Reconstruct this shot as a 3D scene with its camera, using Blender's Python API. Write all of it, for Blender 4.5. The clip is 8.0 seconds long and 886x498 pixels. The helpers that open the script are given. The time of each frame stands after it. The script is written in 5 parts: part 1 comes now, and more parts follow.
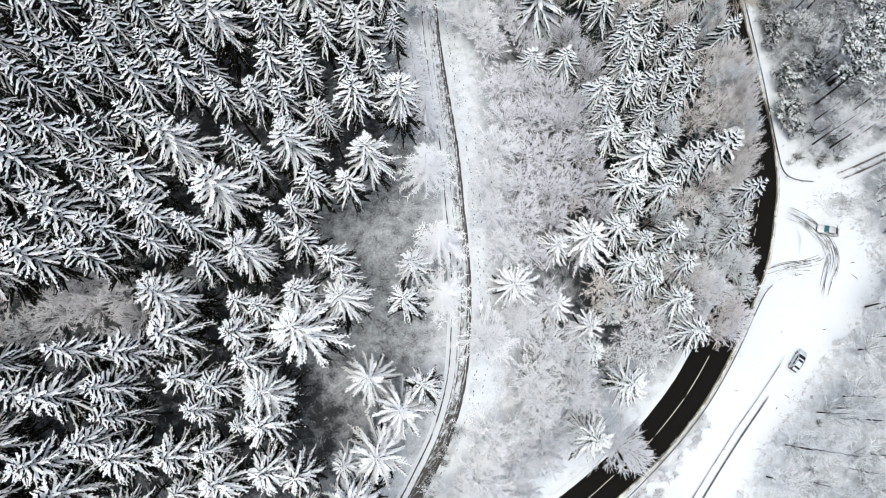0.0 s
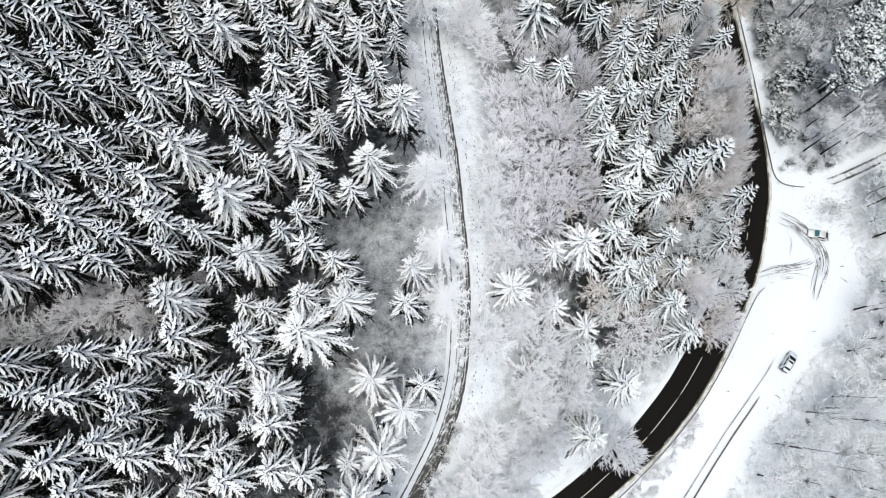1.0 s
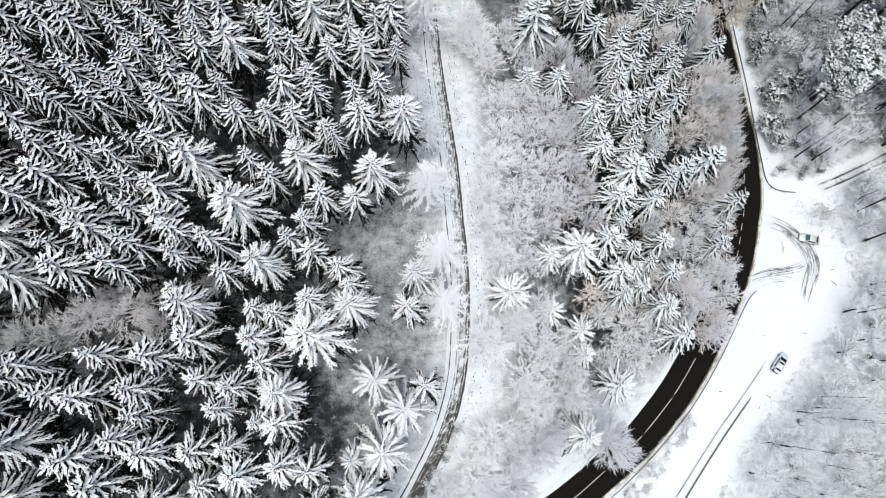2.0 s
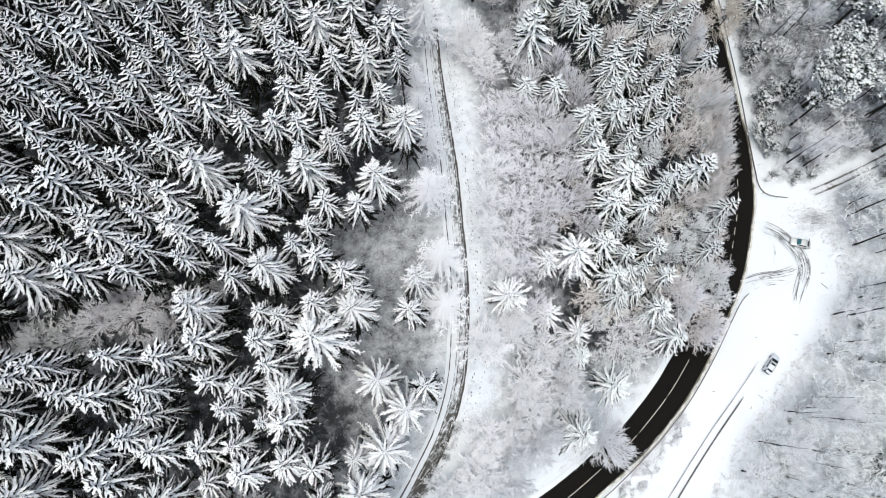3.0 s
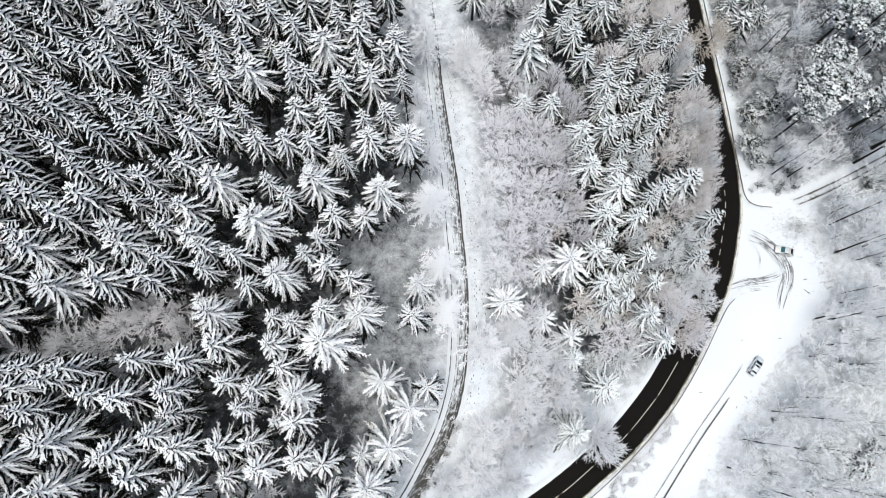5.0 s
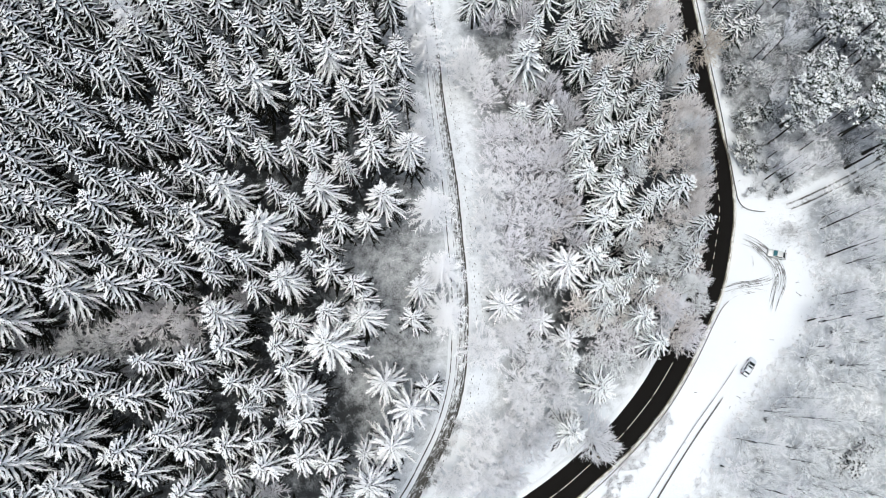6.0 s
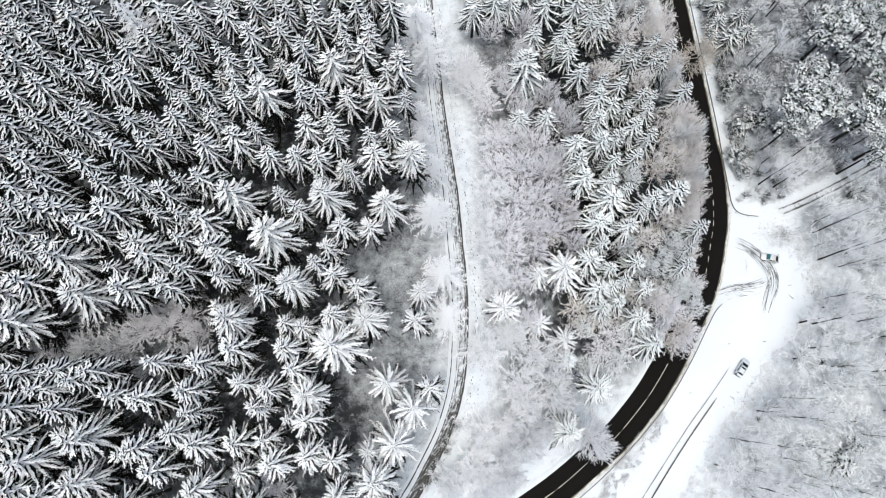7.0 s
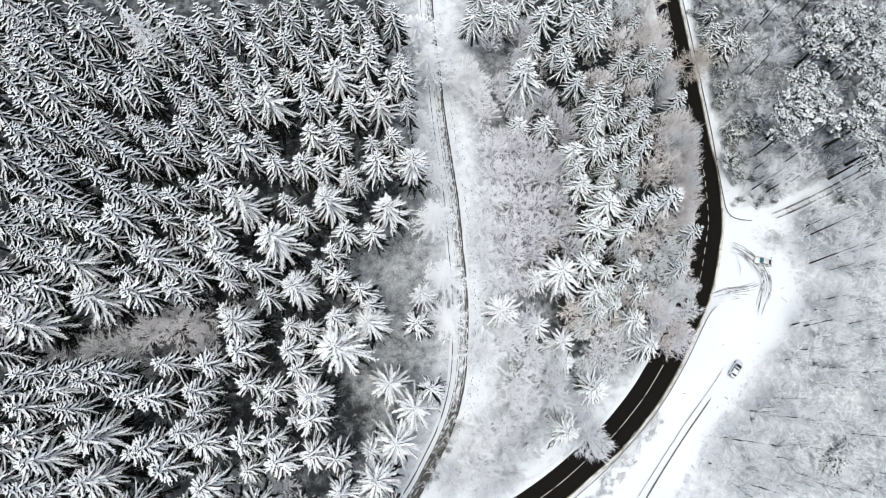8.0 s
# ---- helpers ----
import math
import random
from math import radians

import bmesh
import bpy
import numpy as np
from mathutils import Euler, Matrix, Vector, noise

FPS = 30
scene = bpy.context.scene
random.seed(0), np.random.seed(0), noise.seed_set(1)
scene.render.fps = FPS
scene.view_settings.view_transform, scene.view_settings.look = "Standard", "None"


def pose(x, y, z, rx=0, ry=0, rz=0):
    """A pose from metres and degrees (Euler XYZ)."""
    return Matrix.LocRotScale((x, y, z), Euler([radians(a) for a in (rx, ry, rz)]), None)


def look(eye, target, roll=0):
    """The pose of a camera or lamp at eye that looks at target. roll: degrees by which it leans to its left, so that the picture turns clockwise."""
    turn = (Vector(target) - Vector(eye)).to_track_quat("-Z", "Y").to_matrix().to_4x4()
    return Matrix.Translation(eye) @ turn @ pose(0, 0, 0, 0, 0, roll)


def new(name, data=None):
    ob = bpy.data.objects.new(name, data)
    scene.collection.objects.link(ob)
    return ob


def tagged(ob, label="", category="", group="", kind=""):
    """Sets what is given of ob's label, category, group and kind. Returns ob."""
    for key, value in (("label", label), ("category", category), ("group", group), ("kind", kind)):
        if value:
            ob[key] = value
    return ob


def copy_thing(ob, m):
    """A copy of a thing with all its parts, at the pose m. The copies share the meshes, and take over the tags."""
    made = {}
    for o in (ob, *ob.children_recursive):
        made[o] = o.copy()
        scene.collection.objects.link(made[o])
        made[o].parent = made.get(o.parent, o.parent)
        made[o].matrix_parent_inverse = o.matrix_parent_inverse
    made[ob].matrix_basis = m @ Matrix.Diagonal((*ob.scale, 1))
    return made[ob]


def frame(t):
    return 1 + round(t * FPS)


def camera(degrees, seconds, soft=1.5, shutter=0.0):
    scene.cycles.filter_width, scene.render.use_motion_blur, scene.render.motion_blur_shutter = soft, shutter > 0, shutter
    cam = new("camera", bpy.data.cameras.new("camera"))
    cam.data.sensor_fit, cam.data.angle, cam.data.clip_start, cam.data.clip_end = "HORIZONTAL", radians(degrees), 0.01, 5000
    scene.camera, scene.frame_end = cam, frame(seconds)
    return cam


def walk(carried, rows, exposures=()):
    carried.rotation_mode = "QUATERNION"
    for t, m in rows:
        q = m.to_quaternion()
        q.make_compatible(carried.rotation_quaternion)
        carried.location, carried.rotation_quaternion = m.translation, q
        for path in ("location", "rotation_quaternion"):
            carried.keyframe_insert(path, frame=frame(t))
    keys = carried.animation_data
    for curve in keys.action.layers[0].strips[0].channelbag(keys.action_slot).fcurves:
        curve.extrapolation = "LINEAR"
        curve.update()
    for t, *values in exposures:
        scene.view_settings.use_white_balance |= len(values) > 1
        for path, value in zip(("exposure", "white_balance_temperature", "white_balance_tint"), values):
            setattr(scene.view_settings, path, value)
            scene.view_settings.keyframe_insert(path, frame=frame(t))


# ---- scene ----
cam = camera(72.91, 8.0, soft=0.6)
ROWS = [
    (0.0, -0.013, -0.031, 112.325, 13.275, -0.074, -0.098),
    (0.5, 0.004, 0.053, 113.929, 13.241, -0.057, -0.086),
    (1.0, 0.019, 0.129, 115.536, 13.212, -0.040, -0.075),
    (1.5, 0.031, 0.199, 117.146, 13.188, -0.023, -0.064),
    (2.0, 0.041, 0.261, 118.759, 13.168, -0.006, -0.055),
    (2.5, 0.047, 0.316, 120.374, 13.153, 0.011, -0.047),
    (3.0, 0.051, 0.364, 121.993, 13.142, 0.029, -0.039),
    (3.5, 0.051, 0.405, 123.614, 13.136, 0.047, -0.033),
    (4.0, 0.049, 0.438, 125.239, 13.134, 0.065, -0.027),
    (4.5, 0.044, 0.464, 126.866, 13.137, 0.083, -0.023),
    (5.0, 0.036, 0.484, 128.496, 13.145, 0.101, -0.019),
    (5.5, 0.026, 0.495, 130.129, 13.156, 0.120, -0.017),
    (6.0, 0.012, 0.500, 131.765, 13.173, 0.138, -0.015),
    (6.5, -0.004, 0.498, 133.404, 13.194, 0.157, -0.015),
    (7.0, -0.024, 0.488, 135.045, 13.219, 0.176, -0.015),
    (7.5, -0.046, 0.472, 136.690, 13.249, 0.196, -0.017),
    (8.0, -0.071, 0.448, 138.337, 13.284, 0.215, -0.019),
]
walk(cam, [(t, pose(x, y, z, rx, ry, rz)) for t, x, y, z, rx, ry, rz in ROWS], exposures=[(0.0, -0.08, 6050, -1), (8.0, -0.08, 6050, -1)])

# ---- light: an even overcast winter sky ----
world = bpy.data.worlds.new("overcast_sky")
scene.world = world
world.use_nodes = True
wn = world.node_tree.nodes
wl = world.node_tree.links
sky = wn.new("ShaderNodeTexSky")
sky.sky_type = "NISHITA"
sky.sun_disc = False
sky.sun_elevation = radians(82)
sky.sun_rotation = radians(200)
sky.air_density = 0.6
sky.dust_density = 6.0
sky.ozone_density = 0.6
wl.new(sky.outputs[0], wn["Background"].inputs[0])
wn["Background"].inputs[1].default_value = 0.22

sun_data = bpy.data.lights.new("sun", "SUN")
sun_data.energy = 0.5
sun_data.angle = radians(90)
sun_data.color = (1.0, 0.97, 0.93)
sun = new("sun", sun_data)
sun.matrix_world = look((5, -12, 230), (0, 20, 0))


# ---- materials ----
class Nodes:
    """A small helper to write a node material in a few lines."""

    def __init__(self, name):
        self.mat = bpy.data.materials.new(name)
        self.mat.use_nodes = True
        self.tree = self.mat.node_tree
        self.bsdf = self.tree.nodes["Principled BSDF"]

    def add(self, kind, **settings):
        return self.tree.nodes.new(kind)

    def link(self, a, b):
        self.tree.links.new(a, b)

    def noise(self, scale, detail=4.0, rough=0.6, coords=None):
        n = self.add("ShaderNodeTexNoise")
        n.inputs["Scale"].default_value = scale
        n.inputs["Detail"].default_value = detail
        n.inputs["Roughness"].default_value = rough
        if coords is None:
            coords = self.add("ShaderNodeNewGeometry").outputs["Position"]
        self.link(coords, n.inputs["Vector"])
        return n.outputs["Fac"]

    def math(self, op, a, b, clamp=False):
        m = self.add("ShaderNodeMath")
        m.operation = op
        m.use_clamp = clamp
        for k, v in enumerate((a, b)):
            if isinstance(v, (int, float)):
                m.inputs[k].default_value = v
            else:
                self.link(v, m.inputs[k])
        return m.outputs[0]

    def ramp(self, fac, stops):
        r = self.add("ShaderNodeValToRGB")
        els = r.color_ramp.elements
        els[0].position, els[0].color = stops[0][0], (*stops[0][1], 1)
        els[1].position, els[1].color = stops[-1][0], (*stops[-1][1], 1)
        for p, c in stops[1:-1]:
            e = els.new(p)
            e.color = (*c, 1)
        self.link(fac, r.inputs[0])
        return r.outputs[0]

    def mix(self, fac, a, b):
        m = self.add("ShaderNodeMix")
        m.data_type = "RGBA"
        if isinstance(fac, (int, float)):
            m.inputs[0].default_value = fac
        else:
            self.link(fac, m.inputs[0])
        for k, v in ((6, a), (7, b)):
            if isinstance(v, tuple):
                m.inputs[k].default_value = (*v, 1)
            else:
                self.link(v, m.inputs[k])
        return m.outputs[2]

    def attr(self, name):
        a = self.add("ShaderNodeAttribute")
        a.attribute_name = name
        return a.outputs["Fac"]

    def bump(self, height, strength, distance=0.05):
        b = self.add("ShaderNodeBump")
        b.inputs["Strength"].default_value = strength
        b.inputs["Distance"].default_value = distance
        self.link(height, b.inputs["Height"])
        self.link(b.outputs[0], self.bsdf.inputs["Normal"])

    def done(self, colour, rough=0.7, metal=0.0, gloss=0.5):
        self.bsdf.inputs["Specular IOR Level"].default_value = gloss
        if isinstance(colour, tuple):
            self.bsdf.inputs["Base Color"].default_value = (*colour, 1)
        else:
            self.link(colour, self.bsdf.inputs["Base Color"])
        if isinstance(rough, (int, float)):
            self.bsdf.inputs["Roughness"].default_value = rough
        else:
            self.link(rough, self.bsdf.inputs["Roughness"])
        self.bsdf.inputs["Metallic"].default_value = metal
        return self.mat


SNOW = (0.85, 0.86, 0.865)


def snowy(name, dark, dark2, lo=0.41, hi=0.53, snow=SNOW, patch=0.35, speck=1.1):
    """Needles or bark that carry snow: the attribute 'snow' says how exposed to the fall a spot is, and paints crown
    shade.
    """
    n = Nodes(name)
    fine = n.noise(8.0 if speck < 1.2 else 6.0, 3, 0.6)
    broad = n.noise(0.9, 3, 0.5)
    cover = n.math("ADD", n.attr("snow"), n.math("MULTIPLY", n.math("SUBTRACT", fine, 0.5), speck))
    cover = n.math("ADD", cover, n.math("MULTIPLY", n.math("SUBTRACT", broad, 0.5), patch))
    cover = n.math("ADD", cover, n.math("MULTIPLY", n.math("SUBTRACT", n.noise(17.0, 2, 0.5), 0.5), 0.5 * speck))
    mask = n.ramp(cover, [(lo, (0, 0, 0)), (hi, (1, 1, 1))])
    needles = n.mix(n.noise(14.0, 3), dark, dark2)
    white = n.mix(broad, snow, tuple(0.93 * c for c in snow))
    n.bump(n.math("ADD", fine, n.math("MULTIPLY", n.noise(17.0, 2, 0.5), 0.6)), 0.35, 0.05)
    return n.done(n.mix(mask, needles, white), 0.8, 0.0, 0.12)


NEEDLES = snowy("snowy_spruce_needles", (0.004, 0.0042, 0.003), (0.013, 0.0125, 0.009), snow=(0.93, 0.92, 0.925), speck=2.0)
NEEDLES_EAST = snowy("frosted_fir_needles", (0.006, 0.010, 0.008), (0.020, 0.026, 0.018), snow=(0.92, 0.925, 0.925), speck=2.0)
PINE_NEEDLES = snowy("snowy_pine_needles", (0.012, 0.02, 0.012), (0.03, 0.04, 0.024), speck=1.6)
YEW_NEEDLES = snowy("snowy_yew_needles", (0.006, 0.009, 0.006), (0.02, 0.026, 0.016), 0.48, 0.62, speck=1.6)
BARK = snowy("dark_bark", (0.012, 0.011, 0.009), (0.05, 0.046, 0.038), 0.62, 0.75)
FROST = snowy("frosted_twigs", (0.08, 0.072, 0.076), (0.19, 0.175, 0.18), 0.05, 0.30, (0.93, 0.91, 0.937), 0.45)
FROST_PALE = snowy("pale_frosted_twigs", (0.12, 0.12, 0.12), (0.22, 0.22, 0.218), 0.06, 0.34, (0.90, 0.905, 0.91), 0.45)
FROST_GREY = snowy("thinly_frosted_twigs", (0.035, 0.035, 0.038), (0.17, 0.167, 0.17), 0.08, 0.38, (0.83, 0.825, 0.84), 0.6)
FROST_TAN = snowy("tan_beech_twigs", (0.20, 0.15, 0.12), (0.46, 0.385, 0.34), 0.06, 0.38, (0.90, 0.86, 0.84), 0.6)
BRUSH = snowy("bush_stems", (0.03, 0.032, 0.028), (0.10, 0.10, 0.09), 0.42, 0.62, (0.74, 0.75, 0.77), 0.6)
DRY_TWIGS = snowy("dry_tan_twigs", (0.40, 0.33, 0.26), (0.60, 0.53, 0.44), 0.6, 1.1, (0.74, 0.71, 0.68), 0.6)
FROST_WHITE = snowy("white_rimed_twigs", (0.42, 0.425, 0.44), (0.55, 0.555, 0.57), 0.05, 0.30, (0.945, 0.935, 0.945), 0.3)


def ground_material():
    n = Nodes("snowy_forest_floor")
    fine = n.noise(3.2, 6, 0.72)
    mid = n.noise(0.55, 5, 0.6)
    big = n.noise(0.09, 3, 0.5)
    # this mask carries the litter and the shade painted under the trees
    bare = n.math("ADD", n.attr("litter_shade"), n.math("MULTIPLY", n.math("SUBTRACT", mid, 0.5), 1.1))
    bare = n.math("ADD", bare, n.math("MULTIPLY", n.math("SUBTRACT", fine, 0.5), 0.9))
    mask = n.ramp(bare, [(0.05, (0, 0, 0)), (0.5, (0.42, 0.42, 0.42)), (1.0, (1, 1, 1))])
    litter_shade = n.ramp(fine, [(0.3, (0.014, 0.0150, 0.016)), (0.7, (0.066, 0.071, 0.075))])
    speck = n.math("ADD", n.noise(4.5, 3, 0.6), n.math("MULTIPLY", n.attr("litter_shade"), 0.24))
    speck = n.ramp(n.math("ADD", speck, n.math("MULTIPLY", n.math("SUBTRACT", mid, 0.5), 0.7)), [(0.74, (0, 0, 0)), (0.84, (1, 1, 1))])
    white = n.mix(big, (0.76, 0.77, 0.785), (0.69, 0.71, 0.745))
    n.bump(n.math("ADD", mid, n.math("MULTIPLY", fine, 0.35)), 0.55, 0.3)
    return n.done(n.mix(n.math("MULTIPLY", speck, 0.6), n.mix(mask, white, litter_shade), (0.045, 0.045, 0.046)), 0.85, 0.0, 0.15)


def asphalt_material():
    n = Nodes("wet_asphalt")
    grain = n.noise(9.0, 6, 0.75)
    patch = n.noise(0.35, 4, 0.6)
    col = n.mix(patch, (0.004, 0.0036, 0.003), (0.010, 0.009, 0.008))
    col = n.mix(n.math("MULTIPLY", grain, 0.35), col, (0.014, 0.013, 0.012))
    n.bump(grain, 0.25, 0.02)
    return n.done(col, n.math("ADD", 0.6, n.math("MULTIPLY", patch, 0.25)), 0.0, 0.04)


def slush_material(name, snow_col, dirt_col, lo, hi, scale=2.2):
    """Churned snow with grit showing through; 'dirt' rises where wheels or ploughs have pressed."""
    n = Nodes(name)
    fine = n.noise(scale * 3, 6, 0.75)
    mid = n.noise(scale * 0.35, 4, 0.6)
    d = n.math("ADD", n.attr("dirt"), n.math("MULTIPLY", n.math("SUBTRACT", fine, 0.5), 1.5))
    d = n.math("ADD", d, n.math("MULTIPLY", n.math("SUBTRACT", mid, 0.5), 0.9))
    mask = n.ramp(d, [(lo, (0, 0, 0)), (hi, (1, 1, 1))])
    n.bump(fine, 0.6, 0.06)
    return n.done(n.mix(mask, snow_col, dirt_col), 0.7)


def plain(name, a, b, scale, rough, metal=0.0, bump=0.1):
    n = Nodes(name)
    f = n.noise(scale, 5, 0.65)
    n.bump(f, bump, 0.02)
    return n.done(n.mix(f, a, b), rough, metal)


GROUND = ground_material()
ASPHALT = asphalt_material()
TRACK = slush_material("rutted_snow_track", (0.68, 0.69, 0.71), (0.05, 0.045, 0.038), 0.48, 0.84, 4.6)
VERGE = slush_material("dirty_ploughed_snow", (0.70, 0.69, 0.65), (0.12, 0.10, 0.07), 0.5, 0.8)
BANK = slush_material("clean_ploughed_snow", (0.72, 0.735, 0.76), (0.14, 0.135, 0.13), 0.6, 0.9)
WHEEL_MARK = slush_material("slushy_wheel_mark", (0.76, 0.775, 0.80), (0.07, 0.065, 0.06), 0.2, 0.62)
LINE_PAINT = plain("cream_road_paint", (0.55, 0.48, 0.36), (0.72, 0.68, 0.58), 5.0, 0.6)
STEEL = plain("weathered_steel", (0.10, 0.095, 0.09), (0.22, 0.21, 0.20), 7.0, 0.5, 0.6)
SILVER = plain("silver_car_paint", (0.52, 0.52, 0.50), (0.60, 0.60, 0.58), 1.5, 0.28, 0.45, 0.0)
PALE_SILVER = plain("frosty_pale_silver_paint", (0.54, 0.57, 0.60), (0.68, 0.70, 0.73), 1.8, 0.35, 0.3, 0.02)
GLASS = plain("dark_car_glass", (0.008, 0.012, 0.014), (0.015, 0.02, 0.022), 3.0, 0.08, 0.0, 0.0)
TEAL_GLASS = plain("green_tinted_glass", (0.03, 0.10, 0.12), (0.05, 0.15, 0.17), 3.0, 0.10, 0.0, 0.0)
RUBBER = plain("black_rubber", (0.012, 0.012, 0.012), (0.03, 0.03, 0.03), 20.0, 0.8)
RIM = plain("alloy_rim", (0.35, 0.35, 0.36), (0.5, 0.5, 0.5), 10.0, 0.35, 0.8)
LAMP_CLEAR = plain("clear_lamp_lens", (0.55, 0.57, 0.6), (0.7, 0.72, 0.74), 4.0, 0.1, 0.2, 0.0)
LAMP_RED = plain("red_lamp_lens", (0.30, 0.015, 0.012), (0.4, 0.03, 0.02), 4.0, 0.15, 0.0, 0.0)
BLACK_TRIM = plain("black_plastic_trim", (0.015, 0.015, 0.016), (0.03, 0.03, 0.03), 9.0, 0.55)
POST_WHITE = plain("white_post_plastic", (0.72, 0.73, 0.74), (0.8, 0.8, 0.8), 6.0, 0.5)


# ---- mesh building ----
class Buf:
    """Vertices and faces of one mesh in the making, with one value a vertex (snow, litter with shade, or dirt)."""

    def __init__(self):
        self.v, self.f, self.s = [], [], []

    def ring(self, points, value):
        start = len(self.v)
        self.v.extend(points)
        self.s.extend(value)
        return start

    def strand(self, pts, widths, sides=4, snow=1.0, thick=0.8, eave=0.28, tip=0.7):
        """A tapered limb along pts. Its back carries the snow, its belly none."""
        prev = None
        for k, (p, w) in enumerate(zip(pts, widths)):
            if k == 0:
                d = pts[1] - pts[0]
            elif k == len(pts) - 1:
                d = pts[k] - pts[k - 1]
            else:
                d = pts[k + 1] - pts[k - 1]
            side = Vector((d.y, -d.x, 0))
            if side.length < 1e-4:
                side = Vector((1, 0, 0))
            side.normalize()
            up = side.cross(d).normalized()
            if up.z < 0:
                up = -up
            if w <= 1e-5:
                cur = self.ring([tuple(p)], [tip * snow])
                n = 1
            elif sides == 4:
                h = w * thick
                cur = self.ring([tuple(p + up * h * 0.55), tuple(p + side * w * 0.5 - up * h * 0.12), tuple(p - up * h * 0.45), tuple(p - side * w * 0.5 - up * h * 0.12)],
                                [1.0 * snow, 0.36 * snow, 0.0, 0.36 * snow])
                n = 4
            else:
                h = w * thick
                cur = self.ring([tuple(p + up * h * 0.5), tuple(p + side * w * 0.5 - up * h * 0.3), tuple(p - side * w * 0.5 - up * h * 0.3)], [1.0 * snow, eave * snow, eave * snow])
                n = 3
            if prev is not None:
                a, m = prev
                if m > 1 and n > 1:
                    for i in range(n):
                        j = (i + 1) % n
                        self.f.append((a + i, a + j, cur + j, cur + i))
                elif m > 1:
                    for i in range(m):
                        self.f.append((a + i, a + (i + 1) % m, cur))
                else:
                    for i in range(n):
                        self.f.append((a, cur + (i + 1) % n, cur + i))
            prev = (cur, n)

    def spike(self, p, d, w, snow=1.0):
        """The cheapest twig, a thin three-sided cone."""
        self.strand([p, p + d], [w, 0.0], 3, snow)

    def mesh(self, name, material, value="snow", smooth=False):
        me = bpy.data.meshes.new(name)
        me.from_pydata(self.v, [], self.f)
        a = me.attributes.new(value, "FLOAT", "POINT")
        a.data.foreach_set("value", np.array(self.s, dtype=np.float32))
        me.materials.append(material)
        if smooth:
            me.polygons.foreach_set("use_smooth", [True] * len(me.polygons))
        me.update()
        return me


def part(name, data, parent, label=""):
    """One mesh object under a thing or a part. data: a mesh, or a bmesh with its material."""
    if isinstance(data, tuple):
        bm, material = data
        me = bpy.data.meshes.new(name)
        bm.to_mesh(me)
        bm.free()
        me.materials.append(material)
        data = me
    ob = new(name, data)
    ob.parent = parent
    if label:
        tagged(ob, label)
    return ob


def box(size, at=(0, 0, 0), bevel=0.0, turn=None):
    bm = bmesh.new()
    bmesh.ops.create_cube(bm, size=1.0)
    bmesh.ops.scale(bm, vec=size, verts=bm.verts)
    if bevel:
        bmesh.ops.bevel(bm, geom=bm.edges[:], offset=bevel, segments=2, affect="EDGES")
    if turn is not None:
        bmesh.ops.transform(bm, matrix=turn, verts=bm.verts)
    bmesh.ops.translate(bm, vec=at, verts=bm.verts)
    return bm


def loft(sections, cap=True):
    """A skin over closed sections with the same number of points."""
    bm = bmesh.new()
    rings = [[bm.verts.new(p) for p in s] for s in sections]
    for a, b in zip(rings, rings[1:]):
        for i in range(len(a)):
            j = (i + 1) % len(a)
            bm.faces.new((a[i], a[j], b[j], b[i]))
    if cap:
        bm.faces.new(rings[0][::-1])
        bm.faces.new(rings[-1])
    bmesh.ops.recalc_face_normals(bm, faces=bm.faces[:])
    return bm


# ---- ground ----
def ease(a, b, v):
    """0 at a, 1 at b, smooth between and level beyond."""
    k = min(1.0, max(0.0, (v - a) / (b - a)))
    return k * k * (3 - 2 * k)


def trail_height(y):
    """The forest track climbs over a rise and falls off to both ends."""
    return 10.5 + 9.0 * ease(-22, 16, y) - 11.0 * ease(24, 84, y)


ROAD_WEST_Y = (-40, -22.6, -16.8, -11.6, -6, -1, 6.8, 14, 25, 38, 52, 67, 83, 98, 140)
ROAD_WEST_X = (-9, 14, 21.7, 29, 35.4, 40, 45.7, 50.3, 55.8, 59.3, 59.3, 57.3, 55.4, 53.8, 50)


def road_west(y):
    """x of the road's western edge."""
    return float(np.interp(y, ROAD_WEST_Y, ROAD_WEST_X))


def terrain(x, y):
    """Height of the ground: a hill under the western forest, a bank down to the road, a flat valley floor beyond."""
    road = 0.4 + 1.8 * ease(30, 85, y) - 2.4 * (1 - ease(-26, 4, y))
    top = trail_height(y)
    west = 19.5 - 6.0 * ease(40, 100, y)
    if x < 2:
        z = top + (west - top) * ease(0, 26, 2 - x)
    else:
        edge = road_west(y)
        k = min(1.0, max(0.0, (x - 5) / max(8.0, edge - 2 - 5)))
        k = 0.5 * k * k * (3 - 2 * k) + 0.5 * (1 - (1 - k) ** 2.2)
        z = top + (road - top) * k
        z -= 1.6 * ease(edge + 22, edge + 55, x)
    return z


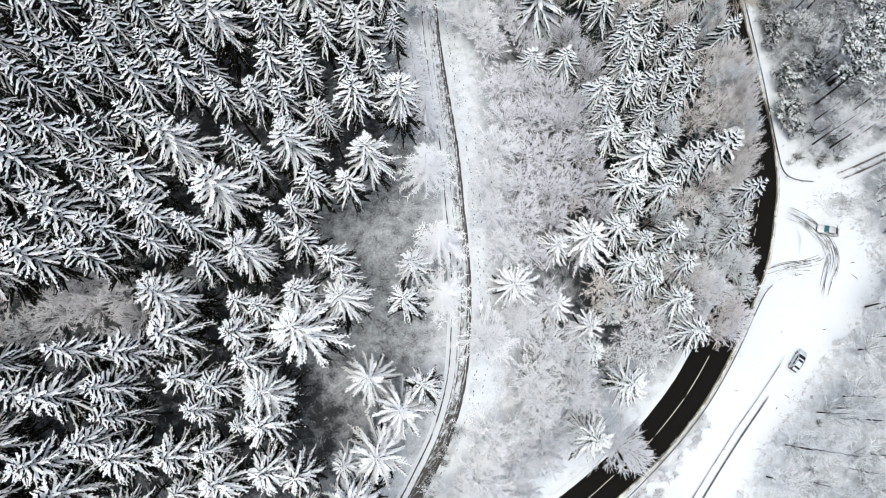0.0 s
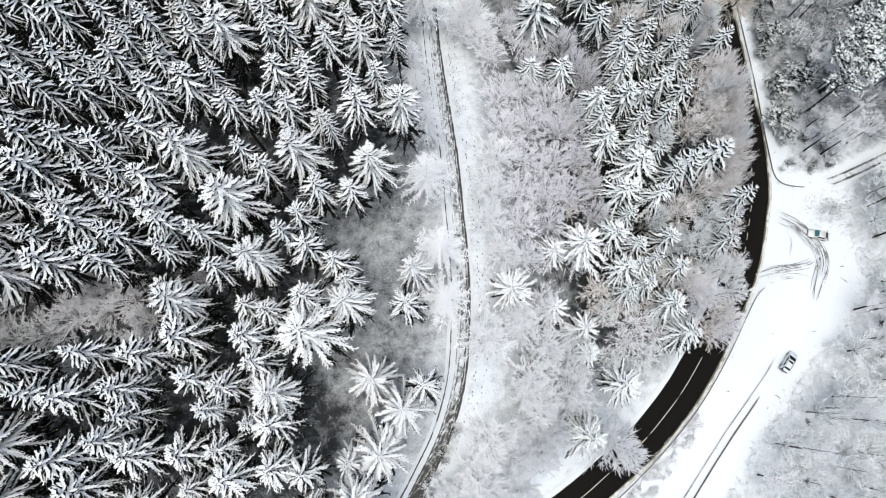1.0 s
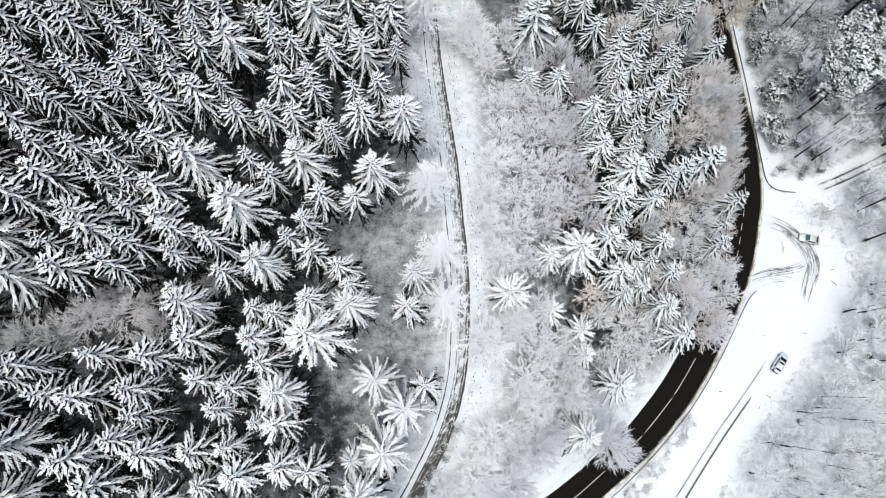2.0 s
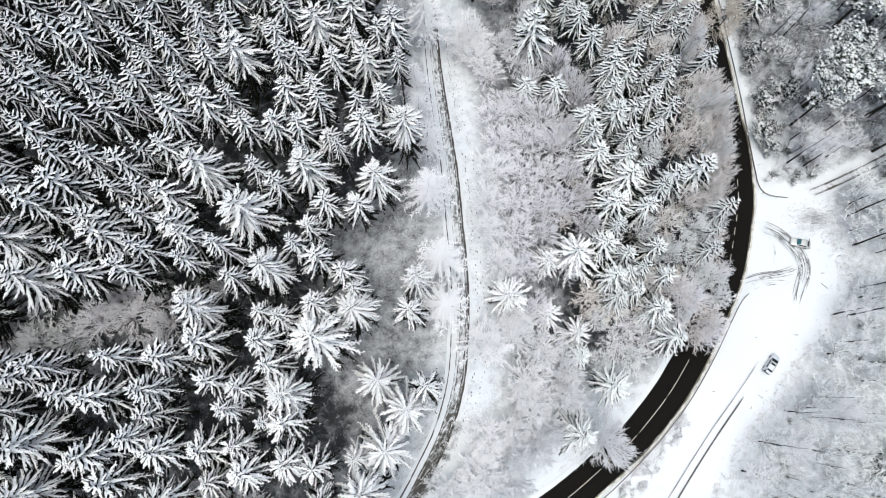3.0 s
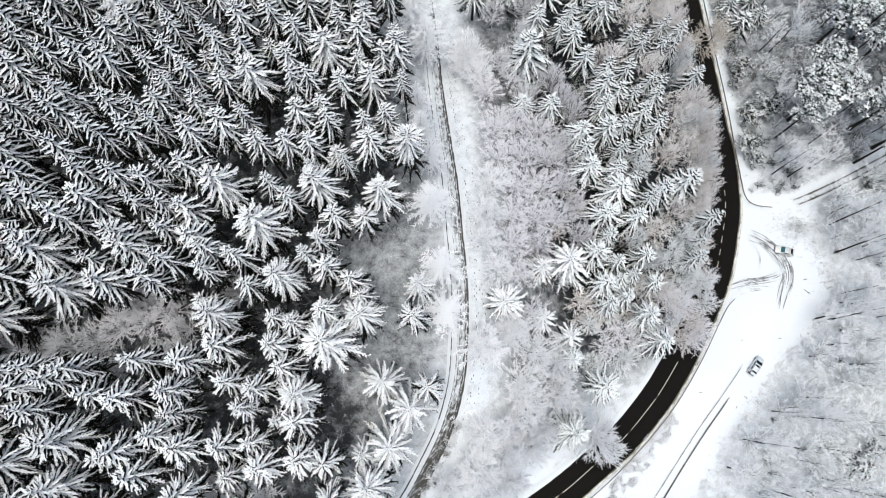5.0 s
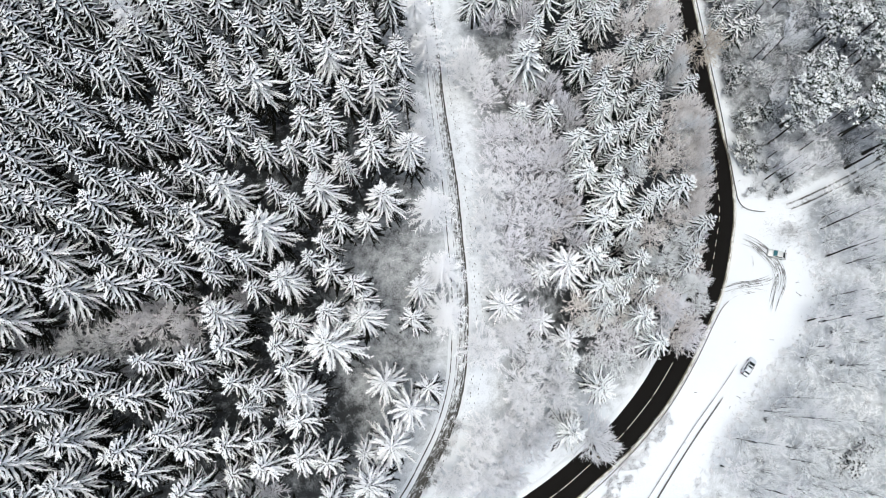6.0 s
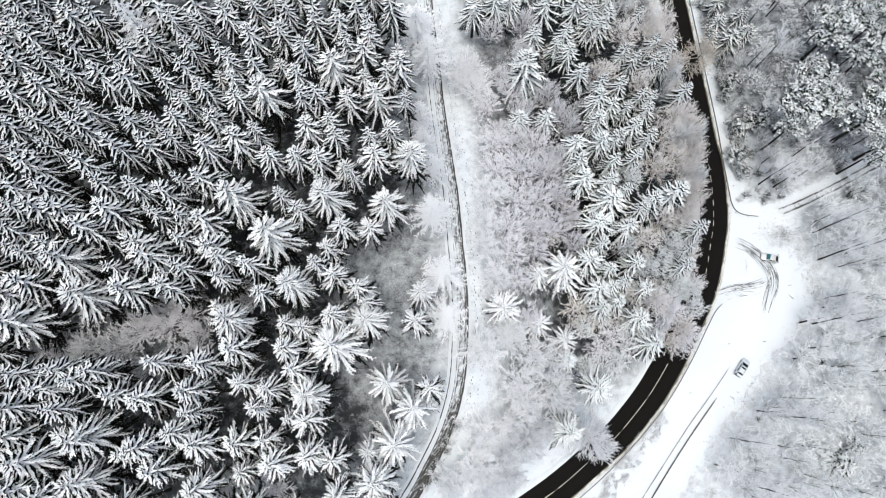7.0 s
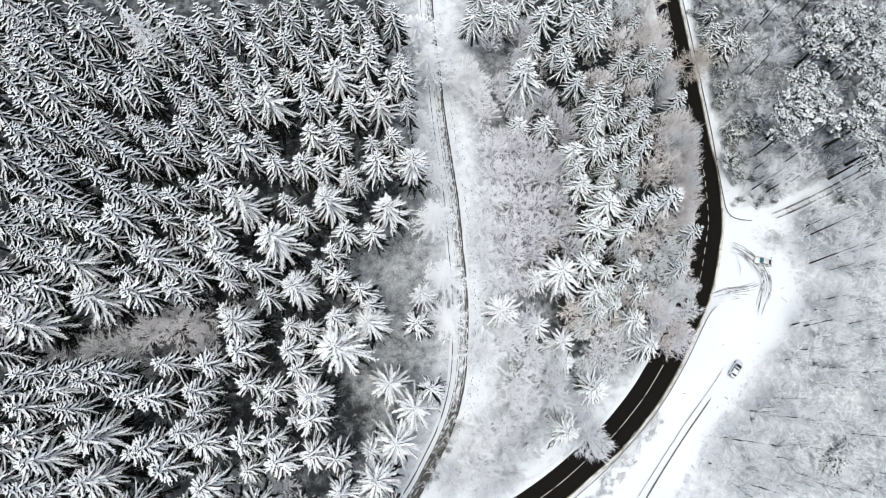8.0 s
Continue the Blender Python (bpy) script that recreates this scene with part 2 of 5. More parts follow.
SCRUB_EDGE = [(50.3, -23.5), (57.7, -10.3), (65.8, -0.6), (70.3, 5.6), (76.8, 11.9), (80.8, 17.1), (82.5, 22.3), (81.5, 27.6), (79.5, 33.0), (82.2, 38.5)]
TRAIL = [(-5.0, 98.4), (-4.4, 90.5), (-3.8, 83.6), (-2.8, 75.8), (-1.6, 62.2), (0.1, 48.5), (1.3, 38.8), (2.0, 29.9), (2.7, 21.6), (3.0, 14.8), (2.8, 8.2), (2.4, 2.8), (1.4, -2.1), (-0.4, -7.6), (-2.8, -12.5), (-5.1, -16.8), (-7.1, -20.0)]
ROAD_EDGE = [(24.8, -23.4), (32.5, -17.3), (38.9, -11.8), (44.1, -6.1), (48.1, -1.0), (53.2, 6.8), (57.3, 14.2), (60.2, 19.7), (62.3, 25.0), (64.1, 31.7), (65.6, 38.6), (65.9, 45.5), (65.6, 52.6), (64.5, 59.1), (63.6, 67.2), (62.7, 74.7), (61.7, 83.2), (60.9, 91.2), (60.1, 98.6)]


def scrub_x(y):
    """x at which the eastern woods begin behind the open lay-by."""
    pts = sorted((b, a) for a, b in SCRUB_EDGE)
    return float(np.interp(y, [p[0] for p in pts], [p[1] for p in pts]))


def trail_x(y):
    pts = sorted((b, a) for a, b in TRAIL)
    return float(np.interp(y, [p[0] for p in pts], [p[1] for p in pts]))


def path_y(x):
    """The side path's line."""
    return 39.5 + (x - 73.7) * 0.5


def litter_shade(x, y):
    """How much forest floor shows through the snow, raised to paint the trees' shade."""
    tx = trail_x(y)
    if x < tx:
        near = 9 + 9 * ease(-5, 5, y)
        dense = ease(near, near + 8, tx - x) if -16 < y < 34 else ease(5, 12, tx - x)
        v = 0.36 + 0.30 * ease(2.5, 8, tx - x)
        glade = ease(-44, -48, x) * ease(1, 5, y) * (1 - ease(13, 19, y))
        return max(v, 0.95 * dense) - 0.1 * glade
    if x < road_west(y):
        return 0.19 * ease(4.5, 8.5, x - tx) * (1 - ease(6, 11, x - tx) * (1 - ease(-6, 8, y))) + 0.08 * ease(-10, 10, y) + (0.03 + 0.45 * ease(7, 13, x - tx)) * (0.05 + 0.95 * ease(-14, 14, y)) * (1 - ease(road_west(y) - 6, road_west(y), x)) + 0.35 * ease(17, 24, x - tx) * ease(4, 14, y) * (1 - ease(road_west(y) - 6, road_west(y) - 1, x))
    beyond = y - max(41.5, path_y(x))
    if beyond > 0:
        # rises eastwards to put the evergreens' shade into the ground colour
        return -0.2 + (0.60 + 0.32 * ease(50, 72, y) + 0.15 * ease(84, 96, x)) * ease(9.5 - 2.0 * ease(54, 66, y), 13.0 - 2.5 * ease(54, 66, y), x - road_west(y)) * ease(0.6, 2.6, beyond)
    tufts = 0.42 * ease(5.0, 1.0, math.hypot(x - 77.5, 0.8 * (y - 35.0)))
    if y > 36:
        return tufts - 0.2 + 0.62 * ease(-1.5, 3, x - scrub_x(37)) * ease(0.6, 2.6, path_y(x) - y)
    return tufts - 0.2 + 0.48 * ease(-1.5, 3, x - scrub_x(y))


def axis(lo, hi, step):
    """Even steps where the camera looks, then ever longer ones out to the horizon."""
    vals = list(np.arange(lo, hi + 0.01, step))
    out, d = [], step
    while d < 1500:
        d *= 1.6
        out.append(d + (out[-1] if out else 0))
    return [lo - v for v in out[::-1]] + vals + [hi + v for v in out]


def build_ground():
    xs, ys = axis(-105, 135, 1.3), axis(-50, 125, 1.3)
    buf = Buf()
    for y in ys:
        for x in xs:
            cx, cy = min(150, max(-130, x)), min(140, max(-70, y))
            z = terrain(cx, cy) + 0.0
            if -105 <= x <= 135 and -50 <= y <= 125:
                rough = 0.25 + 0.5 * litter_shade(cx, cy)
                on_road = road_west(y) - 2.5 < x < road_west(y) + 13
                z += (0.04 if on_road else rough) * noise.noise((x * 0.35, y * 0.35, 0.0)) * 0.6
                if road_west(y) - 0.3 < x < road_west(y) + 11 and y > -24:
                    z -= 0.12
            buf.v.append((x, y, z))
            buf.s.append(litter_shade(cx, cy))
    w = len(xs)
    for j in range(len(ys) - 1):
        for i in range(w - 1):
            a = j * w + i
            buf.f.append((a, a + 1, a + w + 1, a + w))
    ob = new("ground", buf.mesh("ground", GROUND, "litter_shade", True))
    tagged(ob, "snow-covered forest floor and valley ground with leaf litter and painted tree shade", "ground", kind="structure")


build_ground()


def resample(pts, step):
    """Even points along a smooth curve through pts (Catmull-Rom)."""
    p = [Vector((a, b, 0)) for a, b in pts]
    p = [p[0] * 2 - p[1]] + p + [p[-1] * 2 - p[-2]]
    fine = []
    for k in range(1, len(p) - 2):
        for i in range(16):
            u = i / 16
            a, b, c, d = p[k - 1], p[k], p[k + 1], p[k + 2]
            fine.append(0.5 * ((2 * b) + (c - a) * u + (2 * a - 5 * b + 4 * c - d) * u * u + (3 * b - a - 3 * c + d) * u ** 3))
    fine.append(p[-2])
    out, left = [fine[0]], step
    for a, b in zip(fine, fine[1:]):
        seg = (b - a).length
        while seg >= left:
            a = a.lerp(b, left / seg)
            seg = (b - a).length
            out.append(a)
            left = step
        left -= seg
    return out


def across(line, k):
    d = line[min(k + 1, len(line) - 1)] - line[max(k - 1, 0)]
    return Vector((d.y, -d.x, 0)).normalized()


def ribbon(name, line, offsets, lift, material, value, dirt, label="", category="", crown=None, ramp=0):
    """A strip along line, with a row of vertices at each offset (metres to the right)."""
    buf = Buf()
    for k, p in enumerate(line):
        side = across(line, k)
        for i, o in enumerate(offsets):
            q = p + side * o
            up = lift if crown is None else lift + crown[i]
            if k < ramp:
                up -= 0.45 * (1 - k / ramp) ** 2
            buf.v.append((q.x, q.y, terrain(q.x, q.y) + up))
            buf.s.append(dirt(k, i))
    n = len(offsets)
    for k in range(len(line) - 1):
        for i in range(n - 1):
            a = k * n + i
            buf.f.append((a, a + 1, a + n + 1, a + n))
    ob = new(name, buf.mesh(name, material, value, True))
    return tagged(ob, label, category, kind="structure")


road_line = resample([(-6.0, -44.0), (10.0, -33.0)] + ROAD_EDGE + [(59.0, 112.0), (57.0, 140.0), (52.0, 190.0)], 1.5)
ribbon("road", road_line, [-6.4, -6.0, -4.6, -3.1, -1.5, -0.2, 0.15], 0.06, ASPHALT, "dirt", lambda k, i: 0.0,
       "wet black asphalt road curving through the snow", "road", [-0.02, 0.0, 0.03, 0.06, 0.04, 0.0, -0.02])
rv = random.Random(5)
edge_dirt = [[rv.uniform(0.25, 0.75) for _ in range(7)] for _ in road_line]
ribbon("verge_east", road_line, [0.05, 0.2, 0.42, 0.62, 0.85], 0.10, VERGE, "dirt", lambda k, i: (0.95, 0.7, 0.42, 0.5, 0.15)[i] * (0.6 + edge_dirt[k][i]),
       "ploughed dirty snow bank beside the road", "verge", [-0.02, 0.12, 0.2, 0.16, -0.05])
ribbon("verge_west", road_line, [-7.4, -6.9, -6.5, -6.25], 0.10, BANK, "dirt", lambda k, i: (0.05, 0.12, 0.3, 0.75)[i] * (0.6 + edge_dirt[k][i]),
       "ploughed snow edge beside the road", "verge", [-0.05, 0.14, 0.12, -0.02])


def centre_line():
    """The broken painted line down the middle of the road, dash by dash."""
    holder = tagged(new("centre_line"), "broken cream centre line painted on the asphalt", "road marking", kind="structure")
    total = len(road_line) * 1.5
    s = 0.0
    fine = resample([(p.x, p.y) for p in road_line], 0.5)
    while s < total - 20:
        k = int(s / 0.5)
        north = fine[min(k, len(fine) - 1)].y > 18
        length, gap = (1.6, 1.3) if north else (8.5, 1.2)
        buf = Buf()
        for i in range(int(length / 0.5) + 1):
            if k + i >= len(fine):
                break
            q = fine[k + i]
            side = across(fine, k + i)
            for o in (-3.16, -3.04):
                w = q + side * o
                buf.v.append((w.x, w.y, terrain(w.x, w.y) + 0.135))
                buf.s.append(0.0)
        for i in range(len(buf.v) // 2 - 1):
            buf.f.append((2 * i, 2 * i + 1, 2 * i + 3, 2 * i + 2))
        if buf.f:
            part("dash", buf.mesh("dash", LINE_PAINT), holder)
        s += length + gap


centre_line()

# the forest track with its wheel ruts
trail_line = resample(TRAIL[::-1], 0.8)
TRAIL_OFFS = [-2.1, -1.6, -1.5, -1.38, -1.25, -0.75, -0.55, -0.42, -0.3, -0.1, 0.0, 0.1, 0.4, 0.7, 0.9, 1.02, 1.14, 1.26, 1.38, 1.5, 1.65, 2.1]
TRAIL_DIRT = [0.0, 0.1, 1.0, 0.7, 0.1, 0.1, 0.4, 0.7, 0.5, 0.55, 0.7, 0.62, 0.62, 0.62, 0.7, 0.95, 0.7, 0.8, 1.3, 1.15, 0.35, 0.05]
TRAIL_DIP = [0.0, 0.02, -0.05, -0.05, 0.02, 0.03, 0.0, -0.05, 0.0, 0.0, -0.04, 0.0, 0.02, 0.02, 0.0, -0.06, -0.02, -0.02, -0.07, -0.04, 0.03, 0.0]
rt = random.Random(9)
trail_wear = [[rt.uniform(0.6, 1.25) * (1.12 - 0.12 * ease(-8, 14, p.y)) for _ in TRAIL_OFFS] for p in trail_line]
ribbon("forest_track", trail_line, TRAIL_OFFS, 0.16, TRACK, "dirt", lambda k, i: TRAIL_DIRT[i] * trail_wear[k][i] + (0.22 * (1 - ease(-14, 2, trail_line[k].y)) * trail_wear[k][-1 - i] if 0 < i < 21 else 0),
       "snowy forest track with dark muddy wheel ruts", "track", TRAIL_DIP)

side_line = resample([(73.7, 39.5), (79.8, 41.5), (85.6, 44.0), (93.0, 47.6), (99.2, 50.9), (108.1, 55.4), (118.9, 60.4)], 0.8)
side_wear = [0.8 + 0.5 * noise.noise((k * 0.3, 0.0, 2.0)) for k in range(len(side_line))]
ribbon("side_path", side_line, [-1.4, -1.0, -0.7, -0.3, 0.3, 0.7, 1.0, 1.4], 0.14, TRACK, "dirt",
       lambda k, i: (0.0, 0.3, 0.9, 0.45, 0.45, 0.95, 0.3, 0.0)[i] * (0.35 + 0.8 * side_wear[k]) * min(1, 0.25 + k / 10), "snowy gravel side path leading into the woods", "path", [0, 0, -0.04, -0.02, 0, -0.04, 0, 0], 12)


def wheel_marks(name, pts, offs, width, dirt, label, wander, seed, whole=False):
    r = random.Random(seed)
    base = resample(pts, 0.7)
    buf = Buf()
    for o in offs:
        a = r.randint(0, max(0, len(base) // 3))
        b = r.randint(min(len(base), max(a + 8, 7 * len(base) // 10)), len(base))
        if whole:
            a, b = 0, len(base)
        elif len(offs) > 12:
            a = r.randint(0, len(base) - 10) if r.random() < 0.7 else r.randint(0, 3)
            b = min(len(base), a + r.randint(8, len(base) // 2))
        ph, amp = r.uniform(0, 6), r.uniform(0.3, 1.0) * wander
        rate, drift = r.uniform(0.10, 0.34), r.uniform(-0.02, 0.02) * wander
        line = [base[k] + across(base, k) * (o + amp * math.sin(ph + k * rate) + drift * (k - a)) for k in range(a, b)]
        n0 = len(buf.v)
        wd = width * r.uniform(0.5, 1.5)
        strength = dirt * r.uniform(0.55, 1.15)
        for k, p in enumerate(line):
            side = across(line, k)
            taper = min(1, k / 4, (len(line) - 1 - k) / 4)
            for q, e in ((p - side * wd / 2, 0.2), (p, 1.0), (p + side * wd / 2, 0.2)):
                buf.v.append((q.x, q.y, terrain(q.x, q.y) + 0.15 + 0.004 * (o - offs[0])))
                buf.s.append(strength * e * (0.25 + 0.75 * taper))
        for k in range(len(line) - 1):
            for i in range(2):
                c = n0 + 3 * k + i
                buf.f.append((c, c + 1, c + 4, c + 3))
    ob = new(name, buf.mesh(name, WHEEL_MARK, "dirt", True))
    tagged(ob, label, "wheel marks", kind="structure")


wheel_marks("turning_marks", [(66.8, 33.9), (70.3, 31.8), (73.0, 29.1), (74.4, 26.3), (74.4, 23.6), (73.1, 20.2), (71.8, 16.6)], [-1.25 + 0.05 * i for i in range(50)], 0.17, 1.1, "curved slushy wheel marks where cars have turned", 0.45, 3)
wheel_marks("entry_marks", [(61.4, 21.2), (65.2, 22.6), (69.3, 23.3), (72.5, 24.3), (74.5, 26.2)], [-0.95 + 0.16 * i for i in range(12)], 0.17, 0.8, "slushy wheel marks leading in from the road", 0.4, 4)
wheel_marks("exit_marks", [(61.3, 20.4), (65.8, 21.6), (70.5, 21.6), (73.2, 19.9)], [-0.6 + 0.1 * i for i in range(14)], 0.16, 0.8, "faint wheel marks in the snow of the lay-by", 0.45, 5)
wheel_marks("stray_marks", [(67.9, 31.4), (68.6, 30.3), (69.0, 28.0), (68.2, 25.0)], [-0.1, 0.25], 0.14, 0.5, "two thin wheel marks beside the turning place", 0.2, 8)
wheel_marks("rut_left", [(41.0, -23.6), (44.0, -19.4), (48.6, -12.9), (52.9, -6.9), (57.2, -1.5), (61.2, 3.6), (63.4, 6.6)], [-0.04, 0.06], 0.17, 0.75, "thin dark wheel rut in the snow", 0.04, 6, True)
wheel_marks("rut_right", [(43.0, -23.8), (45.7, -19.8), (49.8, -13.8), (53.7, -8.4), (56.6, -4.6), (59.4, -1.0)], [-0.07, 0.07], 0.24, 1.4, "dark wet wheel rut in the snow", 0.03, 7, True)


def footprints(name, pts, label, seed, stride=0.62):
    """A line of trodden hollows in the snow, left and right in turn."""
    r = random.Random(seed)
    line = resample(pts, stride)
    buf = Buf()
    for k, p in enumerate(line):
        if r.random() < 0.25:
            continue
        q = p + across(line, k) * ((0.14 if k % 2 else -0.14) + r.uniform(-0.22, 0.22))
        ahead = Vector((-across(line, k).y, across(line, k).x, 0))
        z = terrain(q.x, q.y) + 0.17
        n0 = len(buf.v)
        ln, wd = r.uniform(0.16, 0.3), r.uniform(0.08, 0.13)
        for i in range(8):
            a = i * math.pi / 4
            e = q + ahead * (ln * math.cos(a)) + across(line, k) * (wd * math.sin(a))
            buf.v.append((e.x, e.y, z))
            buf.s.append(0.25)
        buf.v.append((q.x, q.y, z - 0.04))
        buf.s.append(r.uniform(0.5, 1.1))
        for i in range(8):
            buf.f.append((n0 + i, n0 + (i + 1) % 8, n0 + 8))
    tagged(new(name, buf.mesh(name, WHEEL_MARK, "dirt", True)), label, "footprints", kind="structure")


footprints("footprints_track", [(x + 3.0, y) for x, y in TRAIL[1:-1]], "line of footprints in the snow beside the forest track", 12)
footprints("footprints_verge", [(x + 4.3 + 0.5 * math.sin(0.2 * y), y) for x, y in TRAIL[2:-3]], "second faint line of footprints beside the forest track", 13, 0.9)


# ---- trees ----
def frond(buf, rnd, foot, out, L, el, droop, w, cover, sprays, spread=1.0, lift=0.12):
    """One conifer limb: a bowed spine with a ridge of snow and short side sprays that grow shorter towards its tip."""
    side = Vector((-out.y, out.x, 0))
    bend = rnd.uniform(-0.16, 0.16)
    pts = []
    for s in (0.0, 0.35, 0.72, 1.0):
        drop = -droop * L * s * s + lift * L * max(0, s - 0.6)
        pts.append(foot + out * (L * s * math.cos(el)) + side * (bend * L * s * s + 0.03 * L * rnd.uniform(-1, 1)) + Vector((0, 0, L * s * math.sin(el) + drop)))
    buf.strand(pts, [w * 0.5, w * rnd.uniform(0.85, 1.1), w * rnd.uniform(0.65, 0.9), 0.0], 3, cover, 0.45, 0.28, 0.65)
    # bare hanging needles, also a dark sheet that stands in for shade between limbs
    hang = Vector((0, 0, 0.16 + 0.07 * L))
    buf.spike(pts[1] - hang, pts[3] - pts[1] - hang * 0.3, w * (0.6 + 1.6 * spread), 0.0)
    for t in range(sprays):
        s = 0.14 + 0.8 * (t + rnd.uniform(0.1, 0.9)) / sprays
        k = 0 if s < 0.35 else 1 if s < 0.72 else 2
        lo, hi = ((0.0, 0.35), (0.35, 0.72), (0.72, 1.0))[k]
        p = pts[k].lerp(pts[k + 1], (s - lo) / (hi - lo))
        sg = 1 if t % 2 else -1
        d = (pts[k + 1] - pts[k]).normalized() + side * sg * rnd.uniform(0.4, 0.8) + Vector((0, 0, rnd.uniform(-0.4, 0.0)))
        ln = (0.10 + 0.13 * math.sin(math.pi * min(1.0, 0.12 + 0.85 * s))) * L * rnd.uniform(0.6, 1.25) * (1.15 - 0.4 * s) * spread + 0.12
        d = d.normalized() * ln
        wd = w * rnd.uniform(0.38, 0.62) * (1.35 - 0.35 * spread)
        buf.strand([p, p + d * rnd.uniform(0.45, 0.7), p + d], [0.0, wd, 0.0], 3, cover * rnd.choice((0.5, 0.95, 1.15, 1.3)), 0.45, 0.26, 0.5)


def spruce_mesh(h, r, seed, whorls=11, per=8, crown=0.38, droop=1.0, fine=10, material=NEEDLES, wide=0.36, load=1.0, lower=0, fade=0.25, spread=1.0):
    """Crown of a snow-laden spruce: uneven whorls of drooping fronds, white above and dark with needles below."""
    rnd = random.Random(seed)
    buf = Buf()
    top = Vector((0, 0, h))
    buf.strand([top - Vector((0, 0, h * 0.06)), top - Vector((0, 0, h * 0.025)), top + Vector((0, 0, h * 0.014))], [0.26, 0.24, 0.0], 4, 1.2)
    turn = rnd.uniform(0, 6)
    lean = rnd.uniform(0, 6)
    for wv in range(whorls):
        u = ((wv + 0.25) / whorls) ** 1.12
        z = h - h * crown * u - 0.012 * h
        reach = r * min(1.0, 0.15 + 1.02 * u ** 0.75)
        n = per if wv > 1 else 5
        turn += 0.9
        for b in range(n):
            if wv > 2 and rnd.random() < 0.07:
                continue
            ang = turn + 2 * math.pi * b / n + rnd.uniform(-0.28, 0.28)
            L = reach * rnd.uniform(0.68, 1.12) * (1 + 0.12 * math.sin(ang + lean))
            el = radians(50 - 62 * min(1, u * 1.7)) + rnd.uniform(-0.14, 0.14)
            out = Vector((math.cos(ang), math.sin(ang), 0))
            w = wide * min(1.0, 0.52 + 1.1 * u) * (1.2 - 0.25 * u) * rnd.uniform(0.8, 1.2)
            # snow thins down the crown, which also paints the shade between limbs
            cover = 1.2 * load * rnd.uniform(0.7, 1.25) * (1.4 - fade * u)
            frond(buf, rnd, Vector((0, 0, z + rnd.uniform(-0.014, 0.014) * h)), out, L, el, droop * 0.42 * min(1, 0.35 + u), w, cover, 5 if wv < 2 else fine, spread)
    # nearly bare lower limbs, added to blacken the shaded gaps above the floor
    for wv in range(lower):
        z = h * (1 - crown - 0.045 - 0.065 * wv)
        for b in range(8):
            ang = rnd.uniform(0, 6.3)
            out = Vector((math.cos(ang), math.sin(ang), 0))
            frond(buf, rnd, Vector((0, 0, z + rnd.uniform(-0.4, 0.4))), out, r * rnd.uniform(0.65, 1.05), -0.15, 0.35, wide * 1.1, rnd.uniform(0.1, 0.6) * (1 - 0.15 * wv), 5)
    return buf.mesh("spruce_crown", material)


def trunk_mesh(h, r0, seed, lean=0.0, segs=6):
    rnd = random.Random(seed)
    buf = Buf()
    rings = []
    for k in range(segs + 1):
        s = k / segs
        rad = r0 * (1 - s) ** 0.8 + 0.02 + (0.25 * r0 if k == 0 else 0)
        c = Vector((lean * s * s * h * 0.08 + rnd.uniform(-0.04, 0.04), rnd.uniform(-0.04, 0.04), h * s * 0.97 - (0.3 if k == 0 else 0)))
        rings.append(buf.ring([tuple(c + Vector((math.cos(a) * rad, math.sin(a) * rad, 0))) for a in [2 * math.pi * i / 7 for i in range(7)]], [rnd.uniform(0.2, 0.6) if i < 2 else 0.15 for i in range(7)]))
    for a, b in zip(rings, rings[1:]):
        for i in range(7):
            j = (i + 1) % 7
            buf.f.append((a + i, a + j, b + j, b + i))
    return buf.mesh("trunk", BARK, smooth=True)


def tree(name, trunk, crown):
    """A tree standing at the origin: trunk and crown under one empty."""
    root = new(name)
    part("trunk", trunk, root)
    part("crown", crown, root)
    return root


STANDING = []


class Kind:
    """Some grown examples of one kind of tree, of which each planted one is a turned and scaled copy."""

    def __init__(self, name, h, r, makers, labels, category, group, spread=1.06):
        self.h, self.r, self.count, self.base, self.spread = h, r, 0, {}, spread
        self.labels = labels
        self.rnd = random.Random(len(name) * 7 + int(h))
        self.models = []
        for k, (trunk, crown) in enumerate(makers):
            self.models.append((name, trunk, crown))
        self.first = [None] * len(makers)
        self.category, self.group = category, group

    def plant(self, x, y, h, r, label=None, sink=0.15):
        k = self.rnd.randrange(len(self.models))
        STANDING.append((x, y, r))
        z = terrain(x, y) - sink
        m = pose(x, y, z, self.rnd.uniform(-1.2, 1.2), self.rnd.uniform(-1.2, 1.2), self.rnd.uniform(0, 360))
        scale = Matrix.Diagonal((self.spread * r / self.r, self.spread * r / self.r, h / self.h, 1))
        if self.first[k] is None:
            ob = tree(*self.models[k])
            ob.matrix_basis = m @ scale
            self.first[k] = ob
            # a copy multiplies by the model's own scale, so later copies divide it out again
            self.base[k] = ob.scale.copy()
        else:
            s = self.base[k]
            undo = Matrix.Diagonal((1 / s.x, 1 / s.y, 1 / s.z, 1))
            ob = copy_thing(self.first[k], m @ scale @ undo)
        tagged(ob, label or self.labels[self.count % len(self.labels)], self.category, self.group)
        self.count += 1
        return ob


